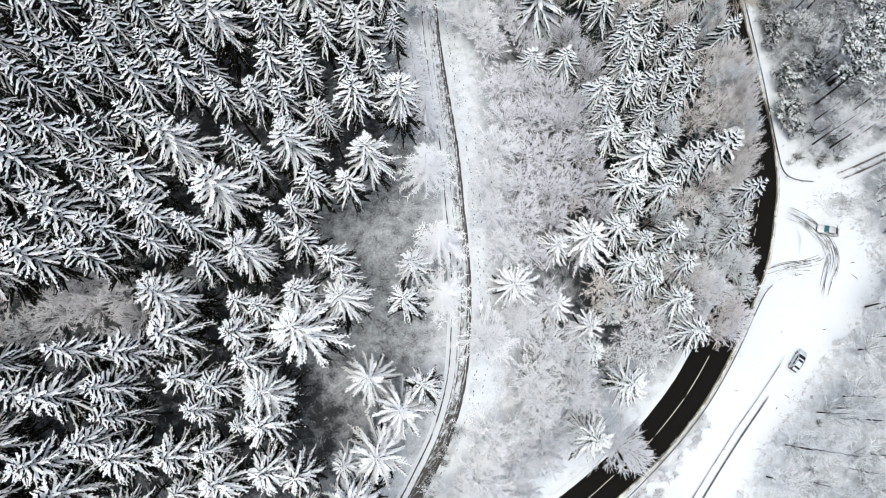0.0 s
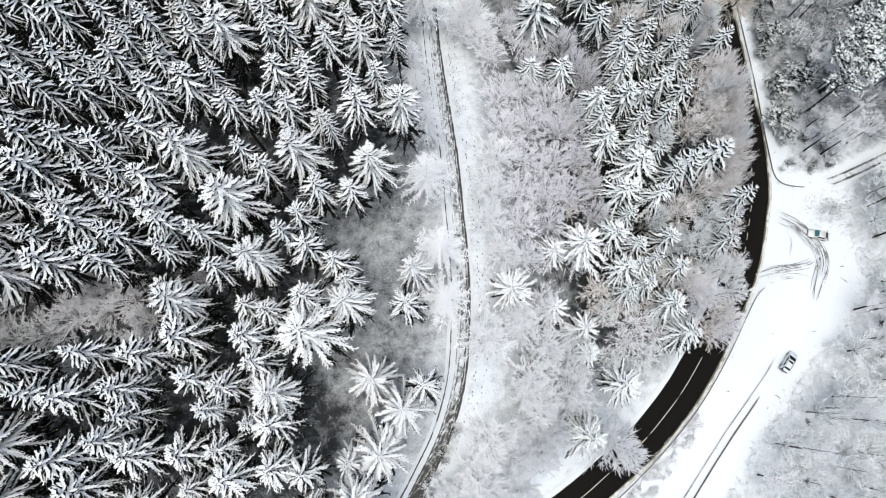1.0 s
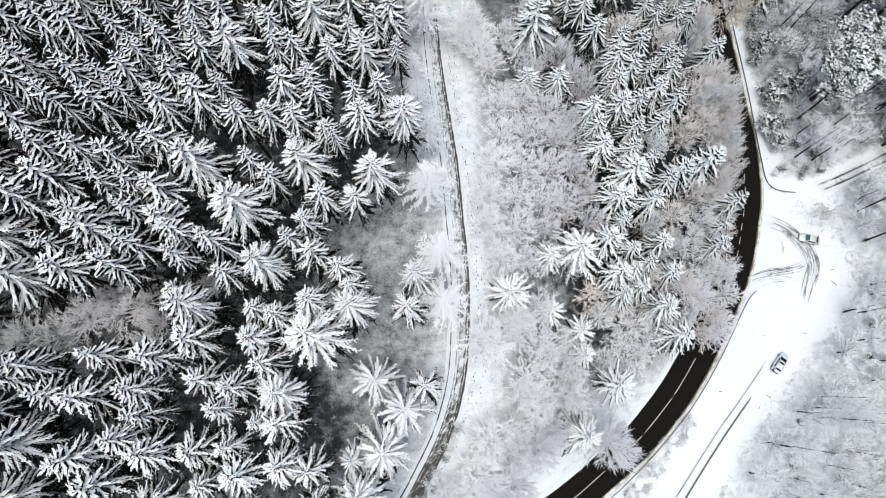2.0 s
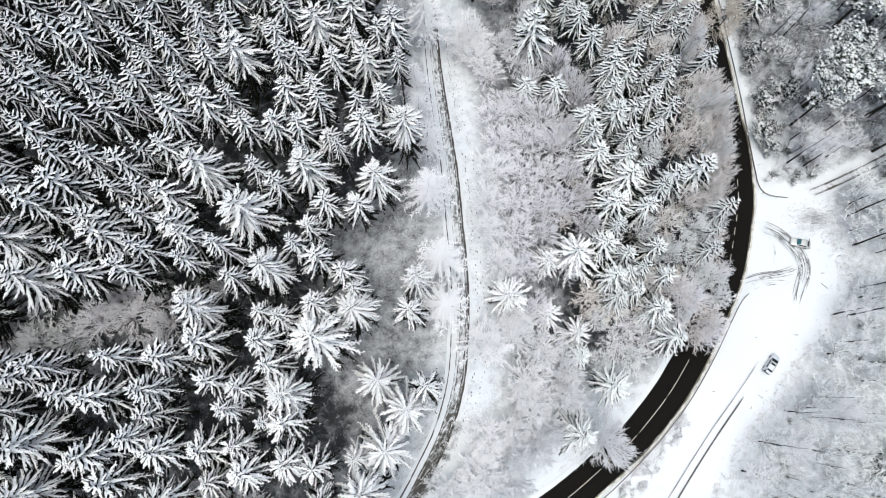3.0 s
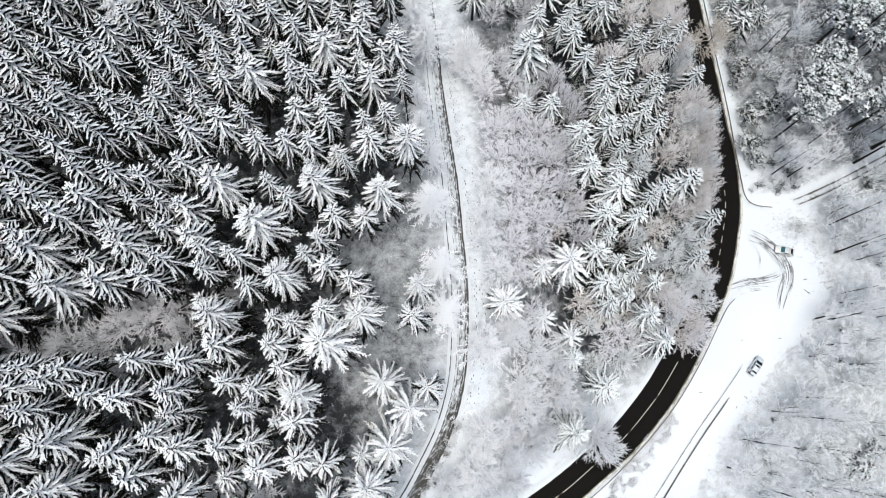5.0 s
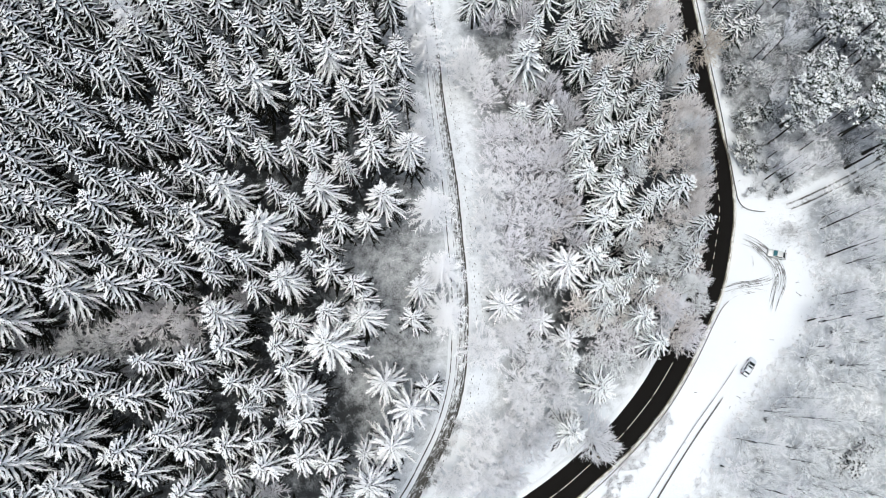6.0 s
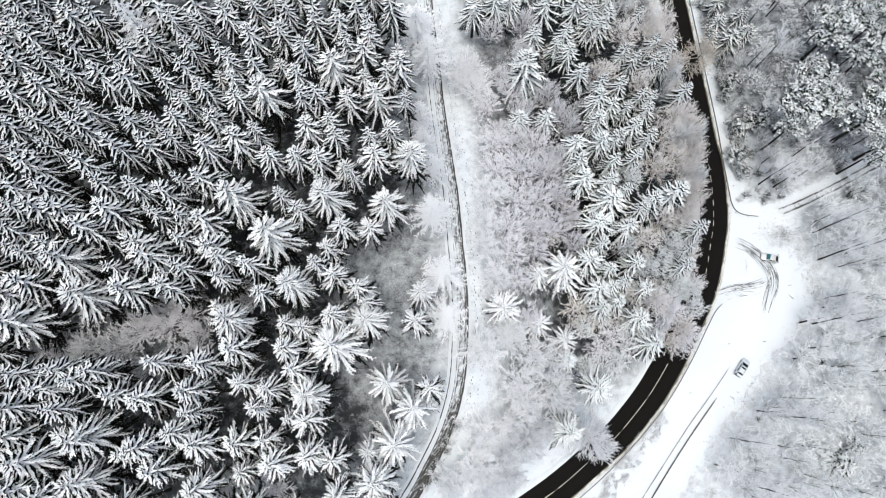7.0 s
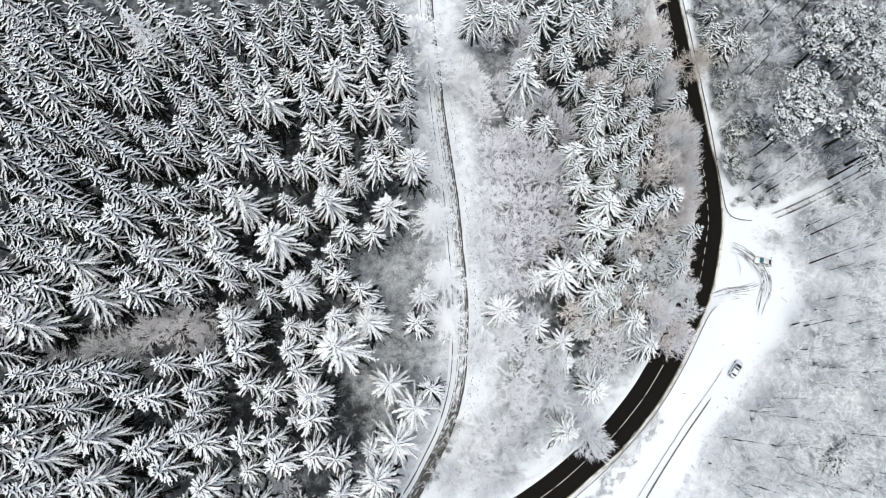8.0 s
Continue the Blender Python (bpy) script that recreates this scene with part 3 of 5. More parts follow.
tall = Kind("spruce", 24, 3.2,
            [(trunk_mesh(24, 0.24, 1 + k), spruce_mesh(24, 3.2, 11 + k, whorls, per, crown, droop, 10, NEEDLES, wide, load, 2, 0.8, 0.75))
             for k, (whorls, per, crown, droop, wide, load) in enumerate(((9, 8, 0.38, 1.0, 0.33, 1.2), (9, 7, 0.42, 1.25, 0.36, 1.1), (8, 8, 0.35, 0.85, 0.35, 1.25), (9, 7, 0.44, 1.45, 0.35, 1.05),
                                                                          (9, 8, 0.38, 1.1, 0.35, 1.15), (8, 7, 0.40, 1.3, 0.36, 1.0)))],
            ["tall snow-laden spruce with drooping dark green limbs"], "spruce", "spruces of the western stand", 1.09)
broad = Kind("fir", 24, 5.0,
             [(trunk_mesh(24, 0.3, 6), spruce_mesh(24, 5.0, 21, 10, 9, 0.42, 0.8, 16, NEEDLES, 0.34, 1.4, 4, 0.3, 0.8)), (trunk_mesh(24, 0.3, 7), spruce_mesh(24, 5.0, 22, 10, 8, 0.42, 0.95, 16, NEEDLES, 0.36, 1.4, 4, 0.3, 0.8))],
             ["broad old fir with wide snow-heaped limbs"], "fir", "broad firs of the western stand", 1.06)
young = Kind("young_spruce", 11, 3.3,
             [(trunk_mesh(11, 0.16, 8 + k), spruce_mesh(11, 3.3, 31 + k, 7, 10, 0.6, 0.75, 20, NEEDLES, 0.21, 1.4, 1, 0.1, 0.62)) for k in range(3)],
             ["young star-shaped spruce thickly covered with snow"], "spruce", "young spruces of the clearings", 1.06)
east = Kind("bank_spruce", 15, 3.0,
            [(trunk_mesh(15, 0.2, 41 + k), spruce_mesh(15, 3.0, 41 + k, 9, 9, 0.45, 0.85 + 0.1 * k, 10, NEEDLES_EAST, 0.25, 1.55, 2, 0.4, 0.75)) for k in range(4)],
            ["mid-sized spruce on the bank with white-dusted dark limbs"], "spruce", "spruces of the eastern bank")

bank_fir = Kind("bank_fir", 18, 5.0,
                [(trunk_mesh(18, 0.3, 48), spruce_mesh(18, 5.0, 49, 14, 9, 0.72, 1.15, 14, NEEDLES_EAST, 0.34, 1.45, 2, 0.3, 0.85))],
                ["wide old fir with tiers of drooping snowy limbs"], "fir", "spruces of the eastern bank")


verge_fir = Kind("roadside_fir", 9, 2.8,
                 [(trunk_mesh(9, 0.15, 44 + k), spruce_mesh(9, 2.8, 46 + k, 10, 7, 0.75, 0.9, 8, NEEDLES_EAST, 0.26, 0.8)) for k in range(2)],
                 ["dark roadside fir with a light dusting of snow"], "fir", "evergreens beside the road")


def roadside_firs(rows):
    for x, y, h, r in rows:
        verge_fir.plant(x, y, h, 0.8 * r)


def spruces_west(rows):
    for x, y, h, r in rows:
        if h / r < 4.2:
            young.plant(x, y, h, r) if h < 17 else broad.plant(x, y, h, r)
        elif r > 4.0:
            broad.plant(x, y, h, r)
        else:
            tall.plant(x, y, h, r)


def spruces_east(rows):
    for x, y, h, r in rows:
        if h / r < 3.2:
            (bank_fir if h > 14 else young).plant(x, y, h, r)
        else:
            east.plant(x, y, h, r)


spruces_west([
    (-81.5, 69.4, 24.7, 3.1), (-77.8, 69.4, 26.4, 2.9), (-78.4, 63.9, 25.7, 3), (-79.4, 59.6, 24.2, 3), (-77, 65.8, 25.2, 2.7), (-82.7, 69.7, 25.4, 4.1),
    (-78.4, 65.9, 25.6, 2.2), (-75, 63, 25.7, 3.4), (-72.6, 65.8, 24.3, 2.7), (-69.3, 68, 24.2, 4), (-64.4, 67.3, 26, 3.1), (-54, 70.1, 24.8, 3.8),
    (-49.7, 66.7, 25, 3.1), (-46.9, 71.3, 23.4, 3.6), (-45.9, 66, 23.9, 2.5), (-40.5, 68.9, 24.1, 3.6), (-36.5, 71.6, 22.9, 3), (-29.4, 70, 23.7, 2.7),
    (-24.6, 70, 23.2, 3.2), (-24.5, 68.5, 20.8, 3.6), (-20.1, 69.8, 20.8, 3), (-17.2, 71.9, 23, 3), (-14.7, 68.5, 23.5, 2.6), (-14.3, 66.4, 21.5, 3.2),
])
spruces_west([
    (-10.8, 73.2, 24.5, 3.3), (-75.9, 72.2, 25.6, 3.1), (-71.4, 72.6, 24.7, 3.2), (-62.9, 72.8, 24.9, 3.4), (-57.5, 73.1, 25.3, 3.1), (-42.2, 74.4, 24.5, 3.2),
    (-33.1, 74.8, 23.1, 3), (-28.9, 75.7, 22.9, 3), (-21.5, 76.1, 22.6, 3), (-14.4, 76.3, 24.7, 3), (-79.3, 63.1, 24.5, 2.9), (-54.3, 63.1, 23.3, 3.3),
    (-46.3, 60.6, 24.6, 2.8), (-41, 60.6, 23.1, 2.7), (-35.8, 64.8, 22.6, 3.5), (-31.1, 66.1, 21.3, 3.4), (-25.7, 62, 22.1, 3.1), (-18.7, 64, 21, 2.8),
    (-15.2, 63.8, 19.5, 3.7), (-21.1, 61.1, 19.1, 4.7), (-34.5, 58.4, 21.9, 3.1), (-46.7, 56.7, 24.1, 3), (-66.2, 60.4, 25.9, 3), (-56.5, 59.5, 24.1, 3.4),
])
spruces_west([
    (-58.6, 58, 25.3, 2.2), (-49.4, 53.9, 23.9, 2.8), (-72.4, 58.1, 24.4, 2.8), (-66.1, 55.3, 25.1, 2.8), (-60.4, 54, 25.7, 3.5), (-55.9, 54, 25.2, 3.3),
    (-77.4, 57.6, 24.7, 3.6), (-78.5, 54.6, 24.8, 2.5), (-77.2, 52.1, 23.5, 3.8), (-71, 52.6, 24.2, 4), (-39, 58.5, 23.1, 2.6), (-27.3, 57.5, 20.3, 2.7),
    (-11.2, 59.6, 19, 3), (-8.9, 61.2, 21.8, 3.6), (-37.8, 55, 22.4, 2.6), (-42.7, 53.1, 23.3, 3), (-46.4, 50, 23, 2.8), (-61.7, 47.3, 25.7, 3.1),
    (-69.7, 45.5, 25.4, 3.1), (-74.4, 44.7, 25.7, 3.2), (-53.1, 44.4, 26.7, 2.8), (-50.2, 45.2, 25.2, 2.3), (-47, 46.5, 24, 3.3), (-41.7, 47.2, 21.5, 3),
])
spruces_west([
    (-37.5, 52.2, 20.7, 3.3), (-32.8, 53.2, 21.4, 4.7), (-26.2, 52.6, 21, 2.8), (-23.6, 53.7, 19.6, 3.3), (-18.4, 53.8, 17.2, 3.4), (-13, 56, 16.8, 4.6),
    (-7.2, 53.3, 20.7, 2.1), (-60.5, 42.8, 28.1, 3.1), (-63.5, 42.2, 27.2, 1.9), (-65.5, 40.1, 26.8, 2.2), (-54.1, 40.1, 29, 3.1), (-50.1, 40.4, 25.9, 3.2),
    (-46.6, 42, 24.7, 2.3), (-41.5, 41.2, 24.1, 3.5), (-37.2, 43.2, 21.9, 3.9), (-33.8, 45.3, 20.8, 2.4), (-25.2, 46.6, 19.1, 3.5), (-19.5, 44.8, 19.6, 3),
    (-13.4, 44.7, 20.6, 2.6), (-10.2, 47.4, 18.6, 3.1), (-71.6, 39.2, 26.6, 3), (-68.7, 36.8, 27.5, 3.5), (-59.4, 36.4, 28.4, 3.1), (-30.3, 40, 21.2, 3.1),
])
spruces_west([
    (-26, 40.5, 20.8, 3.2), (-22.7, 40.5, 19.8, 3.4), (-12.4, 41.3, 19.7, 4), (-6.4, 42.1, 19.9, 4.3), (-40.5, 49, 21.3, 1.8), (-65.5, 32.5, 28.6, 3.1),
    (-72.2, 32.9, 26.3, 3.1), (-56.6, 33.4, 26.3, 3), (-51.6, 33.4, 26.1, 3), (-47, 32.9, 24.9, 3.2), (-44.4, 35.2, 23.9, 2.1), (-41.5, 36, 23, 3.6),
    (-66.9, 29.7, 27.1, 3.3), (-70.5, 29.4, 26.5, 2.7), (-62.5, 29.7, 27.7, 3.2), (-54.9, 29.6, 26, 4), (-48.5, 28.9, 24.1, 2.6), (-44.4, 28.9, 24.2, 2.6),
    (-40.5, 27.9, 23.5, 3.6), (-58.8, 26.6, 26.3, 3.8), (-70.4, 26.1, 26.6, 2.5), (-16.1, 36.9, 20.2, 1.8), (-21.8, 35.5, 20.9, 2.1), (-28.3, 33.4, 21.7, 2.5),
])
spruces_west([
    (-25.6, 30.8, 20.2, 2.9), (-36.3, 32.4, 23.3, 4.7), (-20.7, 33.2, 20.7, 4.3), (-10.9, 32.9, 17.2, 4.2), (-18, 28.3, 18.5, 3.3), (-13.3, 28.2, 17.1, 3),
    (-29.8, 26.6, 23.1, 5.2), (-43.2, 25, 25.3, 2.9), (-64.4, 23.8, 24.8, 3.1), (-49, 23.4, 26.1, 4.2), (-38.5, 23.4, 24.2, 3.7), (-71.2, 23.5, 24.1, 3.1),
    (-68.6, 22, 24.3, 2.7), (-62.4, 21.3, 25.2, 4.5), (-53.9, 20.2, 24.1, 2.6), (-48.3, 22.2, 25.5, 3.6), (-42.5, 19.7, 27.1, 2.8), (-37.3, 21.6, 24, 3.1),
    (-36.9, 18.2, 23.3, 2.6), (-68.3, 17.6, 24.4, 4), (-72.2, 16.2, 23, 3.3), (-59.6, 15.6, 24, 4.5), (-52.2, 16.2, 24.4, 3.8), (-45.1, 16.5, 24.8, 3.4),
])
spruces_west([
    (-70.5, 11.4, 23, 5.1), (-35.4, 11.5, 23.5, 4.1), (-32.2, 21.1, 23, 3.1), (-30.9, 16.4, 21.6, 2.8), (-26.1, 17.6, 22.5, 4.1), (-21.8, 21.3, 22.2, 2.4),
    (-18.9, 19.8, 18.8, 3.5), (-15.2, 17.8, 17, 3.1), (-13.5, 15.2, 16.6, 2.5), (-18.8, 12.9, 19.6, 3.2), (-13.5, 12, 17, 4.2), (-18.4, 7.6, 19.9, 5.7),
    (-4.1, 17.5, 13.2, 3.4), (-5.2, 12, 15.2, 3.1), (-34.3, 7.2, 21.7, 4), (-26.4, 7.3, 20.8, 3.3), (-24.7, 3.7, 19.5, 3.3), (-45.6, 4.9, 23.3, 3.2),
    (-38.8, 4.7, 23.1, 3.6), (-61, 3.6, 24.7, 2.8), (-55.7, 3.2, 23.8, 3.2), (-67.9, 3.2, 24.1, 3.2), (-63.3, 0.2, 23.7, 3), (-57.4, 2.1, 24.5, 3.1),
])
spruces_west([
    (-52.3, -0.7, 22.7, 3.2), (-47.7, -0.7, 22.5, 3.9), (-40.1, 0.4, 24, 3.1), (-59.6, -2.6, 25.1, 2.9), (-68.4, -2.4, 23.2, 3.5), (-64.5, -10.7, 24.4, 4.4),
    (-56.5, -6.9, 24.2, 4.4), (-47.3, -8.2, 23.5, 3.6), (-43, -6, 22, 3.3), (-39.6, -8.1, 19.8, 3.9), (-40.4, -3.3, 21, 2.8), (-56.5, -13.8, 22.2, 4.3),
    (-45.1, -11.8, 22.2, 3.8), (-68.2, -7, 22.4, 3.5), (-66, -14, 23.9, 3.4), (-39.1, -14.8, 20.3, 3.8), (-61.6, -15, 23.4, 3.4), (-33, 1.5, 20.3, 3.3),
    (-28.2, 0.6, 20, 3.1), (-30.2, -2.5, 20.4, 2.7), (-22.4, -0.3, 18.7, 4.4), (-22.4, -4.1, 17.7, 4), (-25.4, -3.7, 17.9, 2), (-33.9, -8.2, 18, 3.6),
])
spruces_west([
    (-29.1, -7.6, 17.5, 2.9), (-27.7, -11.2, 18.3, 3.6), (-22.3, -9.6, 16.8, 3.7), (-18.6, -10.5, 15.3, 3.4), (-13, -9.8, 13.4, 3.3), (-8.6, -8.8, 15.9, 5.4),
    (-9.9, 1.6, 14, 4.3), (-2.3, 0.6, 17.6, 3.1), (-5.4, -2.4, 16.5, 4.8), (-11.9, -14.7, 18, 4.6), (-17.5, -16.1, 17.8, 3.3), (-84.5, 60.3, 23.5, 3.5),
    (-82.2, 49.6, 23.5, 3.6), (-79.3, 40.7, 24.3, 3.4), (-76, 28.1, 26.3, 3.5), (-75.9, 20, 25, 3.6), (-75.4, 6.7, 23.2, 3.6), (-74, -0.3, 22.8, 3.4),
    (-71.8, -8.6, 23.6, 3.4), (-70.4, -13.4, 23.8, 3.4), (-49.7, -17.1, 22.9, 3.4), (-31, -18, 17.9, 3.4), (-23.7, -18.7, 18.3, 3.2), (-9, -19.3, 20.8, 3.6),
])
re = random.Random(88)
for j in range(22):
    y = -22 + 5.0 * j
    for x in (-88.5, -94.5):
        spruces_west([(x + re.uniform(-1.6, 1.6), y + re.uniform(-1.6, 1.6), re.uniform(22.5, 26.5), re.uniform(2.9, 3.6))])
ru = random.Random(91)
filled = 0
for _ in range(4000):
    x, y = ru.uniform(-86, -8), ru.uniform(-22, 76)
    back = trail_x(y) - x
    if back < 7 or (back < 22 and -16 < y < 34) or (x < -42 and 2 < y < 19):
        continue
    gap = min(math.hypot(x - a, y - b) - 0.62 * c for a, b, c in STANDING)
    if gap > 1.55 and filled < 40:
        tall.plant(x, y, ru.uniform(13.5, 18.5), min(2.9, ru.uniform(0.9, 1.2) * gap + 1.1), "slim shaded spruce with thin snow between taller ones")
        filled += 1

spruces_east([
    (6.4, 81.7, 14.5, 3.7), (11.4, 83.2, 15.3, 3.7), (14.7, 84.1, 14, 3.3), (22.3, 83.8, 14.9, 4), (29.1, 83.7, 16.9, 3.8), (32.3, 82.4, 16.8, 3.3),
    (36.1, 81.5, 17, 3.3), (37, 85.4, 16.8, 2.8), (32.2, 79.4, 16, 3), (34.4, 78.8, 16.2, 3.3), (26.3, 76.9, 15.9, 3.2), (20, 76.2, 15, 3.2),
    (24.2, 73.6, 15.8, 2.5), (27.3, 71.9, 15.7, 3.4), (17.0, 66.8, 18.0, 5.8), (28.8, 66.4, 17.4, 3.4), (33.2, 63.8, 18, 2.9), (37.1, 64.1, 17.9, 3.1),
    (43, 81.9, 17.8, 2.3), (46.2, 75.3, 18, 2.7), (49.2, 73.6, 18, 3), (39.6, 72.9, 16.2, 2.7), (41.5, 70.7, 17.8, 2.5), (45.1, 70.2, 18.3, 2.7),
])
spruces_east([
    (47.3, 69.1, 18.8, 2.4), (32.3, 60.2, 17.8, 3.6), (41.7, 61.5, 18.6, 2.6), (44.1, 61.2, 19, 2.6), (35.6, 58.9, 17.2, 3.4), (38.7, 58.6, 17.3, 2.4),
    (42.9, 58.5, 18.3, 2.9), (32.3, 55.9, 16.5, 3.3), (15.7, 56.1, 11.1, 3.1), (21.4, 55.9, 13.2, 3.3), (7.8, 87.2, 14.1, 3.5), (18, 88.8, 14.6, 3.8),
    (26.7, 88.1, 17.1, 3.5), (34.4, 88.9, 17.8, 3.3), (51.1, 61.8, 20.3, 3.1), (27, 49.9, 15.6, 4), (32.1, 50.4, 18.1, 3.9), (35.5, 51.3, 19.3, 2.8),
    (39.8, 53.8, 18.5, 3.5), (42.8, 51.7, 20.4, 3), (27.8, 46, 16, 3), (34.4, 46.2, 17.6, 3), (38.6, 46.2, 20.1, 3), (28.3, 42.5, 15.3, 3.9),
])
spruces_east([
    (33.5, 42.1, 17.3, 3.2), (36.6, 39.9, 18.9, 2.7), (33.8, 38.3, 17.2, 5.2), (30.6, 32.9, 16.2, 4.5), (36.8, 32.4, 18.4, 3.8), (41.3, 37.3, 22.7, 3.8),
    (39.5, 35.6, 20.4, 2.9), (45.6, 38.3, 24.4, 4.4), (30.9, 28.9, 16.3, 2.5), (50.7, 32.3, 22.6, 2.9), (48.6, 27.8, 21.6, 2.2), (23.4, 23.7, 13.1, 5.7),
    (28.5, 25.5, 15.4, 4), (18.6, 22.7, 8.8, 3.4), (32.9, 24.2, 15.3, 2.9), (38.3, 25.3, 17.6, 3.4), (30.3, 19.6, 15, 4), (33.2, 20.6, 15.2, 2.9),
    (35.3, 21.2, 17.5, 2.5), (40.2, 20.1, 17.7, 3.4), (31.1, 16.3, 15.4, 2.7), (34.3, 17.5, 16, 3.1), (10.9, 15.8, 8.3, 4.3), (18.3, 13.3, 8.2, 3.6),
])
spruces_east([
    (23.6, 9.8, 10.9, 3.6), (23.9, 6, 12.1, 3.1), (38.7, 14.2, 17.6, 4), (41.2, 9.3, 17.8, 3.8), (29.8, 1.1, 16, 4.2), (24.2, -7.4, 15.6, 5),
    (48.2, 24.8, 20.8, 2.7),
])


def broadleaf_mesh(h, r, seed, limbs=8, subs=6, twigs=7, tips=2, low=0.3, material=FROST, w=0.09, upright=0.5):
    """A leafless crown: limbs, boughs, twigs and rimed twig tips."""
    rnd = random.Random(seed)
    buf = Buf()
    for a in range(limbs):
        ang = 2 * math.pi * a / limbs + rnd.uniform(-0.35, 0.35)
        z0 = h * rnd.uniform(low * 0.6, low * 1.5)
        out = Vector((math.cos(ang), math.sin(ang), 0))
        reach = r * rnd.uniform(0.32, 0.68) * (0.35 if a % 4 == 0 else 1)
        end = out * reach + Vector((0, 0, h * rnd.uniform(0.72, 0.95) * (1.0 - 0.18 * reach / r)))
        start = Vector((0, 0, z0))
        mid = start.lerp(end, 0.5) + out * reach * 0.12 - Vector((0, 0, 0.05 * h))
        limb = [start, start.lerp(mid, 0.5) + out * 0.1, mid, mid.lerp(end, 0.5), end]
        buf.strand(limb, [w * 1.6, w * 1.3, w * 1.1, w * 0.8, 0.0], 3, 0.8)
        for b in range(subs):
            s = 0.25 + 0.75 * (b + rnd.random()) / subs
            k = min(3, int(s * 4))
            p = limb[k].lerp(limb[k + 1], min(1, s * 4 - k))
            axis_d = (limb[k + 1] - limb[k]).normalized()
            away = (p - Vector((0, 0, h * low))).normalized()
            d = (axis_d * 0.3 + away * 0.7 + Vector((rnd.gauss(0, 0.34), rnd.gauss(0, 0.34), upright * rnd.uniform(0.0, 0.5)))).normalized()
            ln = r * rnd.uniform(0.28, 0.55)
            tip = p + d * ln + Vector((0, 0, 0.05 * ln))
            elbow = p.lerp(tip, 0.5) + Vector((rnd.uniform(-0.1, 0.1), rnd.uniform(-0.1, 0.1), 0.06 * ln))
            buf.strand([p, elbow, tip], [w * 0.95, w * 0.8, 0.0], 3, 0.9)
            for c in range(twigs):
                q = p.lerp(elbow, rnd.random()) if rnd.random() < 0.35 else elbow.lerp(tip, rnd.random())
                dd = (d * 0.9 + Vector((rnd.gauss(0, 0.42), rnd.gauss(0, 0.42), rnd.gauss(0.1, 0.3)))).normalized()
                # frost thins downwards, painting the crown's lower twigs as shaded
                rime_shade = 0.78 + 0.42 * q.z / h
                tl = r * rnd.uniform(0.13, 0.27)
                buf.spike(q, dd * tl, w * 0.85, rime_shade * rnd.uniform(0.8, 1.1))
                for e in range(tips):
                    q2 = q + dd * tl * rnd.uniform(0.15, 0.85)
                    d2 = (dd * 0.7 + Vector((rnd.gauss(0, 0.6), rnd.gauss(0, 0.6), rnd.gauss(0.1, 0.35)))).normalized()
                    buf.spike(q2, d2 * tl * rnd.uniform(0.45, 0.85), w * 0.7, rime_shade * rnd.uniform(0.85, 1.15))
    return buf.mesh("broadleaf_crown", material)


def dome_mesh(h, r, seed, boughs=58, twigs=8, tips=3, low=0.3, material=FROST, w=0.06, flat=0.35, rise=0.2):
    """A leafless crown seen against the snow: boughs fanning out into a dome of fine rimed twigs."""
    rnd = random.Random(seed)
    buf = Buf()
    lobes = rnd.uniform(0, 6)
    for i in range(boughs):
        u = (i + 0.5) / boughs
        ang = i * 2.39996 + rnd.uniform(-0.25, 0.25)
        out = Vector((math.cos(ang), math.sin(ang), 0))
        reach = r * math.sqrt(u) * rnd.uniform(0.55, 0.92) * (1 + 0.2 * math.sin(3 * ang + lobes))
        end = out * reach + Vector((0, 0, h * (0.93 - flat * u ** 1.3) * rnd.uniform(0.8, 1.04)))
        start = Vector((0, 0, h * low * rnd.uniform(0.8, 1.5)))
        mid = out * reach * 0.66 + Vector((rnd.gauss(0, 0.06 * r), rnd.gauss(0, 0.06 * r), start.z + 0.6 * (end.z - start.z)))
        load = rnd.choice((0.55, 0.8, 1.0, 1.1))
        buf.strand([start, mid, end], [w * 1.5, w * 1.2, 0.0], 3, 0.6 * load)
        along = (end - mid).normalized()
        for _ in range(twigs):
            s = rnd.random()
            q = mid.lerp(end, s)
            d = (along * 0.6 + out * 0.4 * math.sqrt(u) + Vector((rnd.gauss(0, 0.42), rnd.gauss(0, 0.42), rnd.gauss(rise, 0.3)))).normalized()
            tl = r * rnd.uniform(0.13, 0.28)
            # less frost inwards and low down, to paint the crown's shaded inside
            rime_shade = load * (0.15 + 0.55 * s + 0.5 * q.z / h)
            buf.spike(q, d * tl, w, rime_shade * rnd.uniform(0.8, 1.1))
            for _ in range(tips):
                q2 = q + d * tl * rnd.uniform(0.15, 0.9)
                d2 = (d + Vector((rnd.gauss(0, 0.5), rnd.gauss(0, 0.5), rnd.gauss(0.08, 0.3)))).normalized()
                buf.spike(q2, d2 * tl * rnd.uniform(0.45, 0.85), w * 0.9, 0.15 + rime_shade * rnd.uniform(0.9, 1.3))
    return buf.mesh("broadleaf_crown", material)


frosted = Kind("frosted_tree", 8, 4.0, [(trunk_mesh(5, 0.12, 50 + k), dome_mesh(8, 4.0, 60 + k, 58, 10, 3, 0.25, FROST, 0.06)) for k in range(4)],
               ["leafless broadleaf tree white with hoar frost"], "tree", "frosted broadleaf trees", 1.22)
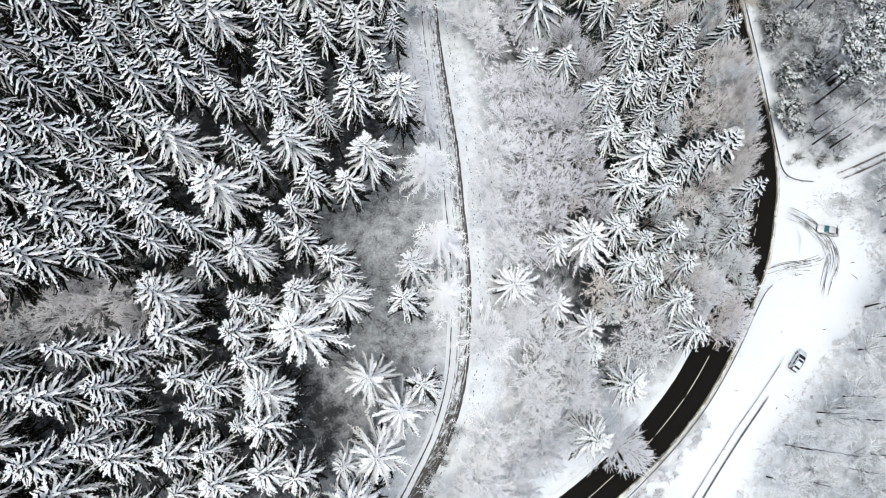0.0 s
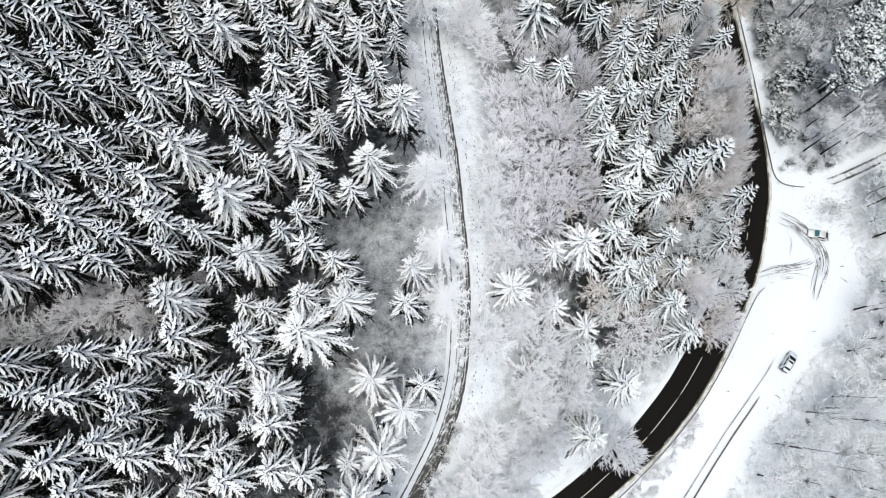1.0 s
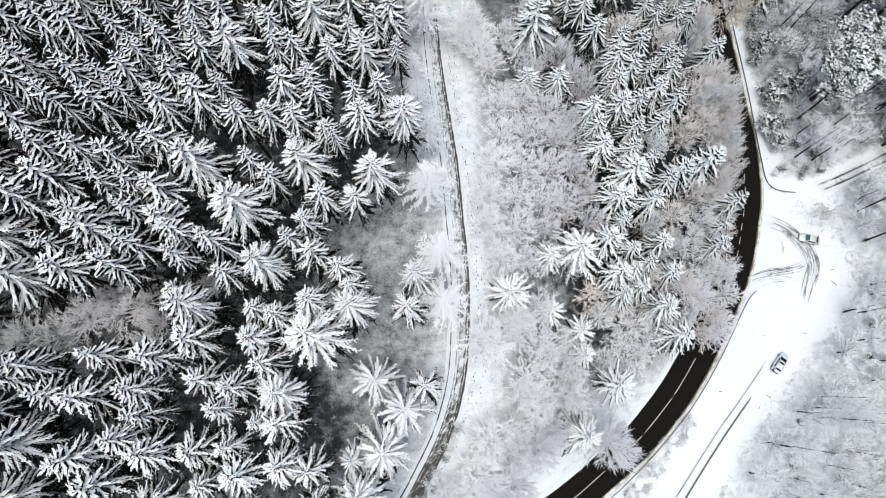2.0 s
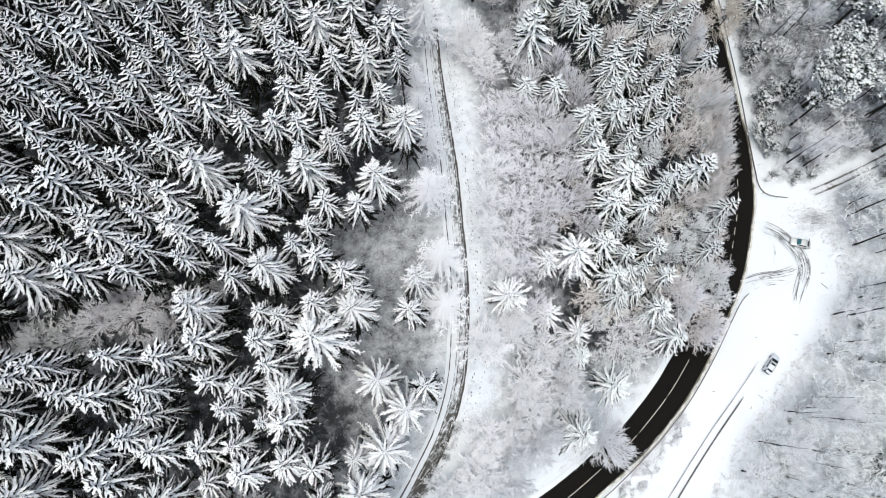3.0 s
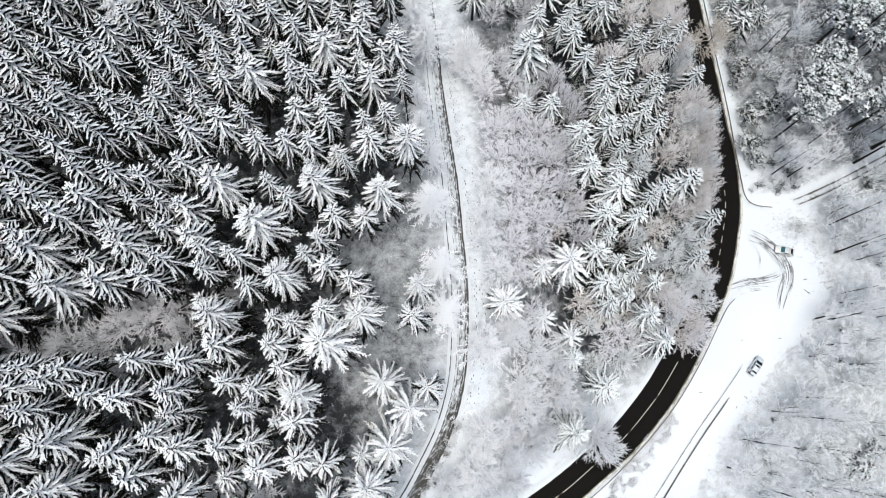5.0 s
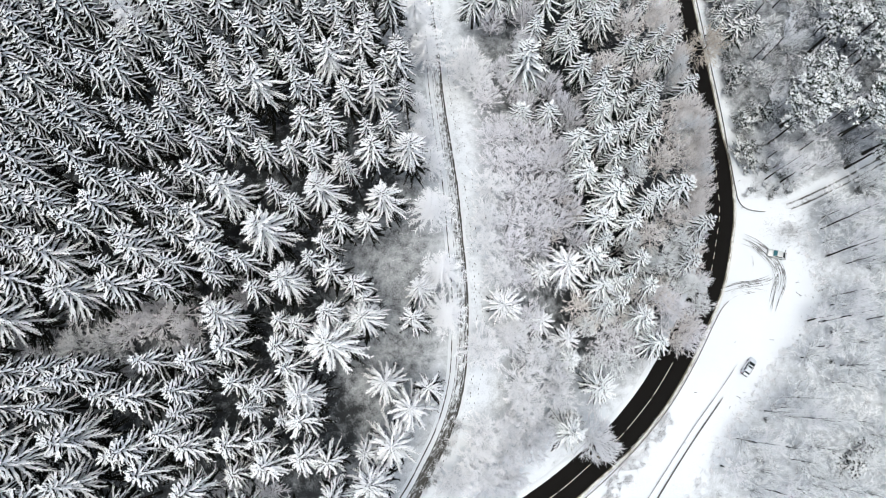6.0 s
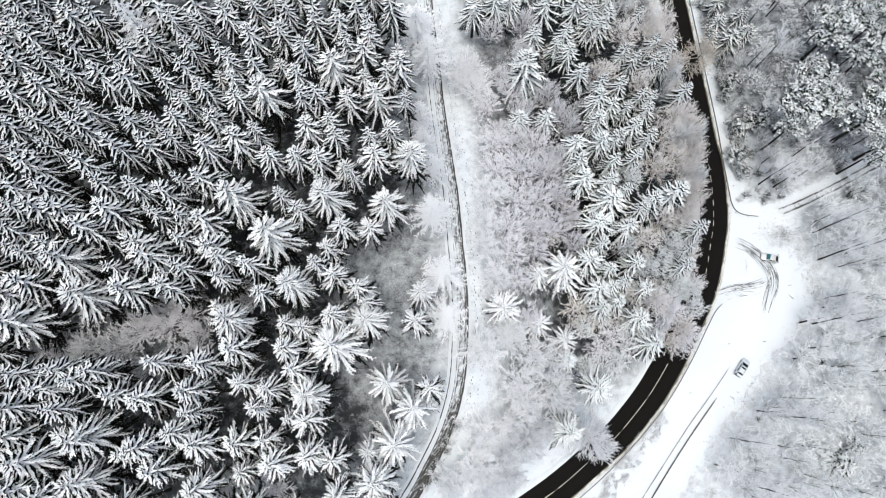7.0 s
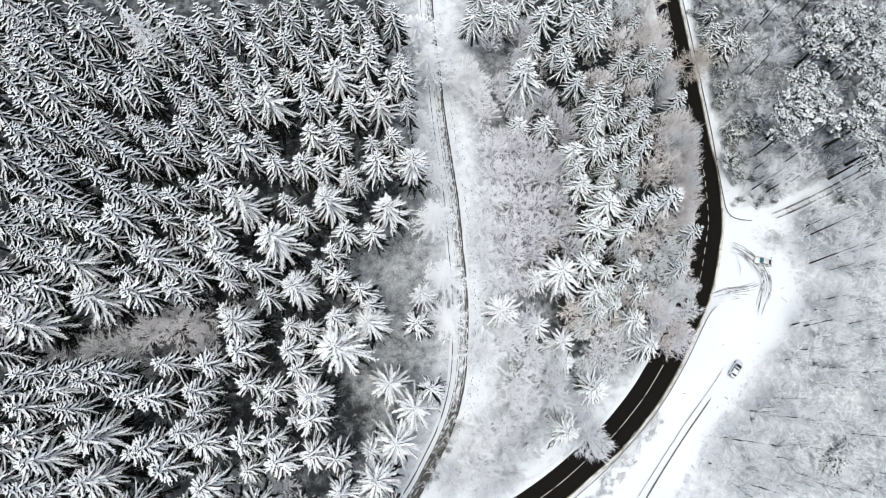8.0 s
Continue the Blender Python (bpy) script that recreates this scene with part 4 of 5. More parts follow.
rimed = Kind("rimed_tree", 8, 4.0, [(trunk_mesh(5, 0.12, 55 + k), dome_mesh(8, 4.0, 65 + k, 66, 11, 3, 0.25, FROST_WHITE, 0.068)) for k in range(3)],
             ["leafless tree thickly rimed with white frost"], "tree", "white rimed trees on the bank", 1.22)
greyish = Kind("beech", 15, 3.8, [(trunk_mesh(10, 0.2, 70 + k), dome_mesh(15, 3.8, 80 + k, 50, 8, 3, 0.5, (FROST, FROST_TAN, FROST_PALE)[k], 0.068, 0.25)) for k in range(3)],
               ["grey frosted beech with fine bare twigs"], "tree", "roadside broadleaf trees", 1.15)
tan = Kind("tan_beech", 15, 3.8, [(trunk_mesh(10, 0.2, 75 + k), dome_mesh(15, 3.8, 85 + k, 50, 8, 3, 0.5, FROST_TAN, 0.068, 0.25)) for k in range(2)],
           ["tan beech with dry leaves and thin frost"], "tree", "roadside broadleaf trees", 1.15)
shrubby = Kind("thicket_tree", 9, 3.6, [(trunk_mesh(5, 0.1, 90 + k), dome_mesh(9, 3.6, 95 + k, 46, 8, 3, 0.3, (FROST, FROST_GREY, FROST)[k], 0.08, 0.4)) for k in range(3)],
               ["grey leafless thicket tree dusted with frost"], "tree", "thicket between the spruces", 1.22)


def frosted_trees(rows):
    for x, y, h, r in rows:
        (rimed if y < 12 or x < trail_x(y) + 10 else frosted).plant(x, y, h, r)


def grey_trees(rows):
    for k, (x, y, h, r) in enumerate(rows):
        (tan if x > 45 and y > 34 and k % 3 else greyish).plant(x, y, h, r)


def thicket(rows):
    for x, y, h, r in rows:
        shrubby.plant(x, y, h, r)


frosted_trees([
    (14.6, 64.5, 7.9, 3.8), (18.9, 66, 10.3, 3.2), (12.6, 68, 8.2, 3.5), (17, 59.9, 8.7, 3.2), (16.1, 14, 7.3, 3.8), (11.7, 11.8, 5.9, 3.3),
    (9.9, 51.6, 5.8, 4.1), (14.7, 52.8, 8, 4.1), (19.5, 50.9, 9.1, 4.3), (10.8, 45.4, 5.9, 4.2), (15.5, 45.8, 8.5, 4.2), (20.9, 45.5, 9.7, 4),
    (23.9, 47.8, 11.6, 3.1), (9.4, 39.3, 5.9, 3.9), (14.1, 39.1, 6.5, 4.2), (19.5, 39.4, 8, 4.2), (23.5, 39.8, 10.5, 3.3), (8, 32.9, 5.9, 3.4),
    (12.7, 32.8, 6, 4.1), (17.9, 32.9, 8.1, 4.1), (22, 33, 9.8, 3.9), (25.8, 35.7, 10.5, 3), (7.9, 27.5, 5.9, 3.1), (13.1, 27.5, 6.2, 3.8),
])
frosted_trees([
    (18.3, 27.7, 8, 3.4), (10.1, 22.1, 5.9, 3.5), (14.1, 21.2, 7, 3.3), (26.5, 29.5, 11.6, 3), (5.3, 70.4, 7.8, 4.5), (7.1, 65.1, 6.7, 4.2),
    (8.9, 61.1, 5.9, 3.7), (4, 67.6, 7.3, 3.3), (10.5, 80.1, 10.3, 3.8), (18, 81.6, 12.5, 3.3), (17.9, 75, 11.3, 3.5), (23, 63.4, 12.2, 3.4),
    (24.6, 59.2, 12.4, 2.9), (27, 56.3, 11.9, 3.2), (11.9, 54.8, 5.9, 2.9), (7.1, 7.9, 6, 4.5), (12.7, 10.2, 6.7, 3.7), (17.2, 7, 8.6, 4.4),
    (21.6, 4.9, 11.3, 3.7), (14.4, 1.7, 7.5, 4), (15.6, -2.1, 8.6, 4.4), (21.7, -0.5, 11.4, 4.2), (7.7, -7.9, 6, 4.8), (12.2, -6.8, 8.3, 3.3),
])
frosted_trees([
    (5.5, -14, 6.7, 4.7), (12, -11, 10.6, 3.7), (16.5, -10, 12.7, 3.7), (8.6, -17, 11.1, 3.8), (18.7, -6.8, 12.5, 3.3), (29.9, -9.1, 16.1, 5.1),
    (1.2, -17, 7.3, 3.8), (12.5, -16.2, 13.3, 3.7),
])

grey_trees([
    (51, 41.1, 22.6, 2.7), (51, 38.2, 22.8, 2.3), (51.1, 35.3, 22.4, 1.9), (52.1, 51.8, 23.2, 2.3), (52.6, 48.4, 22.8, 1.7), (45.5, 81.3, 19.5, 3.7),
    (46.6, 78.8, 17.8, 3.3), (50.1, 69.7, 19.1, 2.9), (43.2, 18.5, 16, 3.7), (46.2, 16.9, 15.3, 3), (38.5, 13.3, 12.5, 3.5), (42.4, 11.8, 12.3, 3.5),
    (31.8, 15.4, 9.1, 3.3), (48.5, 81.1, 18.3, 4.5), (47.5, 76.1, 19, 3.7), (42.7, 65.5, 18.6, 3.4), (47.5, 53.5, 20.1, 4), (52.8, 55.2, 21, 3.5),
    (44.7, 46.2, 19, 4), (50.3, 45, 23.2, 3.2), (49, 40.4, 22.4, 3), (38.5, 43.5, 18, 3.9), (48.8, 34.7, 21.9, 3.4), (36.6, 28.8, 16.5, 3),
])
grey_trees([
    (46.4, 29.5, 19.3, 3.9), (43.7, 26.3, 17.4, 3.9), (48.6, 26.7, 16.3, 3), (40.9, 24.3, 18, 2.9), (48.3, 22.3, 14.7, 4), (51.6, 20.7, 13.9, 3.5),
    (43.2, 18.5, 16.1, 3.4), (36.9, 19.6, 14.4, 3), (46.7, 15.9, 14.5, 4), (48.5, 12.9, 15.8, 3.2), (30.7, 14.3, 8.3, 3.5), (34.1, 12, 10.1, 3.5),
    (27.1, 17.2, 6.9, 3.5), (28.2, 13.1, 7.8, 3), (37.7, 9.8, 10.9, 3.5), (31.5, 8, 10, 3.2), (35, 6.3, 11.2, 3.5), (29.2, 5.1, 8.7, 3.3),
    (36.5, 14.9, 11.1, 3), (46.5, 9.9, 13.6, 3), (40.9, 87, 17.5, 4.3), (47.3, 87.9, 17.8, 4.3), (50.8, 25.5, 15.8, 3), (50.5, 28.1, 18.1, 2.8),
])
grey_trees([
    (51.7, 31.2, 18.8, 2.5), (50.1, 36.7, 22.5, 2.9), (51.4, 40.4, 22, 2.7), (51.8, 43.9, 22.3, 2.5), (51.8, 48.6, 22.8, 3), (51.5, 17.1, 14.6, 3.3),
    (50.3, 11.8, 14.6, 3), (49, 9.5, 14.7, 2.8), (51.4, 51.9, 22.7, 2.8), (53, 22.5, 13.7, 2.6), (51.4, 58.3, 21, 3.1), (52.3, 55.9, 20.3, 3.1),
    (49.2, 52.8, 22.4, 3.2), (52.1, 50.9, 23, 2.5), (50.7, 64.9, 18.3, 2.9), (49.7, 67.3, 19.7, 2.7), (49.6, 71.1, 18.9, 2.7), (52.3, 47.1, 22.6, 2.3),
    (52.7, 43, 21.7, 2.1), (49.3, 77.1, 18.1, 3),
])


def tan_trees(rows):
    for x, y, h, r in rows:
        tan.plant(x, y, h, r)


tan_trees([
    (40, 78, 18.1, 4.5), (35.1, 68.4, 17.1, 3.7), (48.3, 48.6, 20, 4.2), (44.9, 34.2, 20.7, 3.6), (40.6, 30.5, 18.2, 4.1), (49.7, 57.5, 20, 4.3),
])

thicket([
    (-46.2, 18.6, 10.2, 3.1), (-49.2, 17.5, 10.4, 2.9), (-53.1, 16.1, 9.8, 2.7), (-47.3, 13.7, 9.8, 3.9), (-51.4, 11.7, 9.3, 3.5), (-56, 10.6, 10.1, 3.9),
    (-60.1, 8.6, 9.6, 3.9), (-64.9, 7.6, 9.9, 3.9), (-70.5, 7.1, 9.1, 3.5), (-75.3, 7.6, 9.6, 3.7), (-80.2, 8.7, 8.7, 3.5), (-54.2, 14.1, 10.4, 2.9),
    (-44.5, 10.5, 10.7, 3), (-47.5, 16.2, 9.8, 2.7), (-36.4, 16.9, 9, 3.1), (-72.4, -2.8, 9.3, 3.6), (-35, -15, 5.9, 5), (-38.5, -16.9, 6.8, 4),
    (-29.8, -16.7, 6.2, 3.6), (-33.9, 63.3, 13.8, 2.7), (-54.1, 4.5, 10.4, 2.4), (-83.7, 7.6, 9.4, 3.7),
])
rt = random.Random(17)
thicket([(rt.uniform(-88, -44), rt.uniform(4, 17), rt.uniform(5, 9), rt.uniform(2.6, 3.8)) for _ in range(14)])


def larch_mesh(h, r, seed, material=FROST_WHITE):
    """A leafless larch: level limbs hung with rimed twigs."""
    rnd = random.Random(seed)
    buf = Buf()
    for k in range(110):
        u = ((k + 0.5) / 110) ** 0.9
        z = h * (1.0 - 0.72 * u)
        ang = k * 2.4 + rnd.uniform(-0.3, 0.3)
        L = r * min(1, 0.12 + 1.1 * u ** 0.8) * rnd.uniform(0.7, 1.1)
        out = Vector((math.cos(ang), math.sin(ang), 0))
        side = Vector((-out.y, out.x, 0))
        el = 0.35 - 0.5 * u
        p = [Vector((0, 0, z)) + out * L * s * math.cos(el) + Vector((0, 0, L * s * math.sin(el) - 0.12 * L * s * s)) for s in (0, 0.35, 0.7, 1.0)]
        buf.strand(p, [0.09, 0.12, 0.09, 0.0], 3, 1.1)
        for t in range(26):
            s = 0.12 + 0.86 * rnd.random()
            q = Vector((0, 0, z)) + out * L * s * math.cos(el) + Vector((0, 0, L * s * math.sin(el) - 0.12 * L * s * s))
            d = (out * rnd.uniform(0.2, 0.9) + side * rnd.choice((-1, 1)) * rnd.uniform(0.4, 1.0) + Vector((0, 0, rnd.uniform(-0.5, 0.25)))).normalized()
            buf.spike(q, d * L * rnd.uniform(0.10, 0.24), 0.13, rnd.uniform(0.9, 1.3))
    return buf.mesh("larch_crown", material)


larch = Kind("larch", 15, 4.5, [(trunk_mesh(15, 0.16, 100 + k), larch_mesh(15, 4.5, 105 + k)) for k in range(3)],
             ["slender larch white with frost beside the forest track"], "larch", "larches beside the track")


def larches(rows):
    for x, y, h, r in rows:
        larch.plant(x, y, h, r)


larches([
    (-3.5, 70.5, 15.4, 4.7), (-6.3, 77.4, 15.3, 6.2), (-2.4, 32.8, 14.3, 4.5), (-0.4, 21.4, 9.9, 4.4), (0.1, 13.8, 8.3, 4.4), (-4.8, 54, 15.5, 3.1),
    (-4.1, 48, 16, 3.2), (-2.8, 42.3, 15.7, 3.4), (-57.4, 67.1, 27, 4.7),
])


def pine_mesh(h, r, seed, boughs=10, tufts=11, low=0.66, material=PINE_NEEDLES, tuft=0.075):
    """A lobed pine crown: heavy boughs, each with a cushion of snow-capped needle tufts."""
    rnd = random.Random(seed)
    buf = Buf()
    for c in range(boughs):
        u = (c + 0.3) / boughs
        z = h * (1 - (1 - low) * u)
        ang = c * 2.4 + rnd.uniform(-0.4, 0.4)
        L = r * rnd.uniform(0.5, 0.82) * (0.25 + 0.75 * math.sin(math.pi * min(1, 0.08 + u * 0.8)))
        out = Vector((math.cos(ang), math.sin(ang), 0))
        tip = Vector((0, 0, z)) + out * L + Vector((0, 0, L * rnd.uniform(-0.05, 0.25)))
        buf.strand([Vector((0, 0, z - 0.06 * h)), Vector((0, 0, z - 0.02 * h)).lerp(tip, 0.5), tip], [0.20, 0.16, 0.0], 3, 0.4)
        lobe = r * rnd.uniform(0.3, 0.46)
        for k in range(tufts):
            a, q = rnd.uniform(0, 6.3), math.sqrt(rnd.random())
            at = tip + Vector((math.cos(a) * q * lobe, math.sin(a) * q * lobe, (0.45 - 0.9 * q * q) * lobe * rnd.uniform(0.5, 1.0)))
            buf.spike(tip - Vector((0, 0, 0.4 * lobe)), at - tip + Vector((0, 0, 0.3 * lobe)), 0.07, 0.3)
            size = r * tuft * rnd.uniform(0.75, 1.35)
            full = rnd.uniform(0.7, 1.25)
            for f in range(14):
                d = Vector((rnd.gauss(0, 1), rnd.gauss(0, 1), rnd.gauss(0.25, 0.7))).normalized()
                buf.spike(at + d * size * 0.25, Vector((d.x, d.y, 0.75 * d.z)) * size * rnd.uniform(0.6, 1.15), size * rnd.uniform(0.45, 0.7), full * (rnd.uniform(0.8, 1.4) if d.z > 0.05 else 0.1))
    return buf.mesh("pine_crown", material)


pine = Kind("pine", 18, 3.6, [(trunk_mesh(18, 0.24, 110 + k), pine_mesh(18, 3.6, 115 + k, 12, 32)) for k in range(3)],
            ["tall pine with a bare dark trunk and snow-capped tufts"], "pine", "pines of the eastern wood", 1.15)
small = Kind("yew", 5, 2.6, [(trunk_mesh(4, 0.12, 120 + k), pine_mesh(5, 2.6, 125 + k, 12, 14, 0.1, YEW_NEEDLES, 0.12)) for k in range(2)],
             ["dark bushy evergreen with snow on its tufts"], "evergreen", "evergreens beside the road")


def pines(rows):
    for x, y, h, r in rows:
        pine.plant(x, y, h, r)


def small_firs(rows):
    for x, y, h, r in rows:
        small.plant(x, y, max(4.0, h), r)


pines([
    (87.8, 79.6, 16.6, 4.8), (81.1, 67.5, 16.4, 4), (78.8, 60.4, 16.8, 5.2), (84.3, 62.5, 16.5, 3.7), (94.8, 73.7, 17.6, 4.5), (92.5, 58.3, 17.6, 5.4),
    (93.2, 85.5, 16.3, 4.6), (96.6, 65.6, 17.7, 4.2), (97.7, 54, 17.4, 4.4),
])

small_firs([
    (69.1, 60.8, 3.6, 3), (72.7, 62.7, 4.9, 3), (68, 53.8, 3.5, 2.9), (74.8, 62.7, 4.7, 2.7), (67.9, 71.7, 5.4, 2.4),
])

rs = random.Random(58)
for k in range(9):
    y = 50 + 6.0 * k + rs.uniform(-1.2, 1.2)
    small_firs([(road_west(y) + rs.uniform(9.5, 12.5), y, rs.uniform(3.0, 4.5), rs.uniform(1.2, 2.1))])

roadside_firs([
    (85.0, -14.6, 6.0, 4.6), (88.5, -11.9, 5.0, 3.8),     (66.1, 87.1, 6.9, 3.8), (68.7, 82.9, 6.7, 4.4), (63.9, 82.4, 6.9, 3), (72.9, 84.6, 6.3, 3.6), (65.7, 91.4, 7.3, 3.3), (71.8, 88.6, 7.3, 3.3),
])

bare = Kind("bare_tree", 14, 2.8, [(trunk_mesh(13, 0.10, 130 + k), broadleaf_mesh(14, 2.8, 135 + k, 9, 6, 7, 2, 0.5, FROST_GREY, 0.075, 0.9)) for k in range(3)],
            ["slender leafless tree with a dark trunk and frosted twigs"], "tree", "slender trees of the eastern wood")
OAK = (56.1, 72.2, 19.0, 4.0)
BARE_TREES = [
    (92.8, 50.3, 19, 0.42),
    (75.3, 56.0, 17, 0.34),
    (85.4, 35.9, 21, 0.22),
    (85.6, 29.6, 18, 0.3),
    (85.9, 20.6, 13, 0.2),
    (82.1, 14.8, 19, 0.18),
    (81.4, 93.7, 17, 0.28),
    (89.6, 93.5, 17, 0.3),
    (89.3, 83.9, 16, 0.28),
    (96.9, 81.3, 19, 0.42),
    (102.8, 81.9, 18, 0.32),
    (75.4, 76.4, 18.5, 0.2),
    (73.9, 47.6, 15.5, 0.16),
    (77.3, 46.9, 12, 0.12),
    (72.8, -5.2, 16, 0.24),
    (64.4, -10.2, 14, 0.2),
    (58.2, -15.2, 9, 0.14),
    (67.7, -19.9, 14, 0.16),
    (92.2, 31.1, 15, 0.28),
    (100.9, 52.9, 15, 0.25),
    (79.5, 15.1, 10, 0.14),
    (79.9, 9.4, 10, 0.14),
]
dry = Kind("oak", 14, 4.2, [(trunk_mesh(13, 0.22, 138), broadleaf_mesh(14, 4.2, 139, 16, 6, 6, 2, 0.7, DRY_TWIGS, 0.12, 0.1))],
           ["bare tan oak leaning over the road"], "tree", "roadside broadleaf trees", 1.15)
dry.plant(*OAK)
for x, y, h, rad in BARE_TREES:
    if rad > 0.3 and x > 70:
        pine.plant(x, y, h, 3.4)
    else:
        bare.plant(x, y, h, 3.2 + 4 * rad)

# the frosted woods that close the lay-by
woods = Kind("woodland_tree", 10, 3.4, [(trunk_mesh(8, 0.06, 140 + k), dome_mesh(10, 3.4, 145 + k, 28, 8, 3, 0.22, FROST_PALE, 0.066, 0.3, 0.5)) for k in range(3)],
             ["young leafless woodland tree dusted with frost"], "tree", "young trees of the eastern wood", 1.22)
scrub = Kind("scrub_tree", 7, 2.6, [(trunk_mesh(5, 0.08, 240 + k), dome_mesh(7, 2.6, 245 + k, 28, 6, 3, 0.15, (FROST_GREY, FROST_PALE)[k], 0.06, 0.4, 0.4)) for k in range(2)],
             ["low grey scrub tree with thinly frosted twigs"], "tree", "scrub of the eastern wood", 1.2)
bank_scrub = Kind("bank_shrub", 10, 2.6, [(trunk_mesh(7, 0.08, 250 + k), dome_mesh(10, 2.6, 255 + k, 24, 7, 3, 0.35, (FROST_PALE, FROST_TAN, FROST_GREY)[k], 0.065, 0.35)) for k in range(3)],
                  ["slim leafless tree with frosted twigs between the spruces"], "tree", "slim trees of the eastern bank", 1.2)
rw = random.Random(21)
for j in range(-8, 10):
    for i in range(0, 11):
        x = 62 + 5.4 * i + rw.uniform(-2.2, 2.2)
        y = 5.4 * j + 6 + rw.uniform(-2.2, 2.2)
        if x > scrub_x(min(y, 37)) + 2.2 + rw.uniform(0, 1.5) and -25 < y < max(38, path_y(x) - 3.0) and x < 112:
            woods.plant(x, y, rw.uniform(4.5, 12.5), rw.uniform(3.2, 5.4))
for j in range(0, 16):
    for i in range(0, 11):
        x = 70 + 4.4 * i + rw.uniform(-1.9, 1.9)
        y = 46 + 3.9 * j + rw.uniform(-1.7, 1.7)
        if y > path_y(x) + 3.5 and x > road_west(y) + 13 + rw.uniform(0, 3) and rw.random() < 0.85 and x < 114 and y < 106:
            if rw.random() < 0.3:
                bare.plant(x, y, rw.uniform(7, 13), rw.uniform(2.6, 4.0))
            else:
                scrub.plant(x, y, rw.uniform(2.5, 6.5), rw.uniform(2.0, 3.4))


ri = random.Random(63)
for j in range(16):
    for i in range(8):
        y = 14 + 5.2 * j + ri.uniform(-2.2, 2.2)
        x = trail_x(y) + 20 + 4.6 * i + ri.uniform(-2, 2)
        if x < road_west(y) - 6 and ri.random() < 0.75:
            bank_scrub.plant(x, y, ri.uniform(7, 12), ri.uniform(1.8, 2.9))


def bush_mesh(h, r, seed, material=BRUSH, stem=0.11):
    """A low tangle of stems, half bare and half frosted."""
    rnd = random.Random(seed)
    buf = Buf()
    for _ in range(30):
        ang, el = rnd.uniform(0, 6.3), rnd.uniform(0.15, 1.4)
        d = Vector((math.cos(ang) * math.cos(el) * r, math.sin(ang) * math.cos(el) * r, math.sin(el) * h)) * rnd.uniform(0.5, 1.05)
        p = Vector((rnd.uniform(-0.2, 0.2) * r, rnd.uniform(-0.2, 0.2) * r, 0))
        buf.spike(p, d, stem, rnd.uniform(0.1, 1.1))
        for _ in range(4):
            q = p + d * rnd.uniform(0.4, 0.95)
            e = Vector((rnd.gauss(0, 1), rnd.gauss(0, 1), rnd.gauss(0.3, 0.6))).normalized() * r * rnd.uniform(0.15, 0.35)
            buf.spike(q, e, stem, rnd.uniform(0.1, 1.15))
    return buf.mesh("bush", material)


WHITE_BUSHES = [bush_mesh(1.3, 1.3, 170 + k, FROST_WHITE, 0.08) for k in range(2)]
BUSHES = [bush_mesh(1.3, 1.2, 150 + k, FROST_GREY if k % 2 else BRUSH, 0.06) for k in range(4)]
rb = random.Random(77)
bushes = 0
while bushes < 230:
    x, y = rb.uniform(62, 118), rb.uniform(-30, 104)
    near = y > 43 and x > road_west(y) + 8.4 and abs(y - path_y(x)) > 2.5 and rb.random() < 0.8
    south = y < 38 and x > scrub_x(y) + 0.5 and rb.random() < 0.12
    if not (near or south) or noise.noise((x * 0.15, y * 0.15, 7.0)) + rb.uniform(-0.3, 0.3) < -0.05:
        continue
    k = rb.randrange(4)
    ob = new("bush", BUSHES[k])
    sc = rb.uniform(0.6, 1.5) * (1.7 if y > 43 else 1)
    ob.matrix_basis = pose(x, y, terrain(x, y) - 0.05, 0, 0, rb.uniform(0, 360)) @ Matrix.Diagonal((sc, sc, sc * rb.uniform(0.7, 1.1), 1))
    tagged(ob, "low tangled bush of bare frosted stems", "bush", "bushes of the eastern wood")
    bushes += 1


for k in range(62):
    y = -22 + 0.93 * k + rb.uniform(-0.5, 0.5)
    x = scrub_x(y) + rb.uniform(-0.4, 2.8)
    ob = new("bush", WHITE_BUSHES[rb.randrange(2)])
    sc = rb.uniform(0.4, 1.1)
    ob.matrix_basis = pose(x, y, terrain(x, y) - 0.05, 0, 0, rb.uniform(0, 360)) @ Matrix.Diagonal((sc, sc, sc * 0.6, 1))
    tagged(ob, "low pale frosted bush at the edge of the lay-by", "bush", "bushes beside the lay-by")

for k in range(26):
    y = -18 + 0.5 * k + rb.uniform(-0.3, 0.3)
    x = trail_x(y) + rb.uniform(0.9, 3.4)
    ob = new("bush", (WHITE_BUSHES + BUSHES)[rb.randrange(6)])
    sc = rb.uniform(0.6, 1.3)
    ob.matrix_basis = pose(x, y, terrain(x, y) - 0.05, 0, 0, rb.uniform(0, 360)) @ Matrix.Diagonal((sc, sc, sc * 0.9, 1))
    tagged(ob, "frosted bush leaning over the edge of the forest track", "bush", "bushes beside the track")

for k in range(34):
    y = rb.uniform(-10, 33)
    x = trail_x(y) - rb.uniform(5, 22)
    if min(math.hypot(x - a, y - b) - 0.8 * c for a, b, c in STANDING) < 0.3:
        continue
    ob = new("bush", BUSHES[2 * rb.randrange(2)])
    sc = rb.uniform(0.35, 0.9)
    ob.matrix_basis = pose(x, y, terrain(x, y) - 0.05, 0, 0, rb.uniform(0, 360)) @ Matrix.Diagonal((sc, sc, sc * 0.5, 1))
    tagged(ob, "small dark bramble bush in the snowy clearing", "bush", "bushes of the clearing")

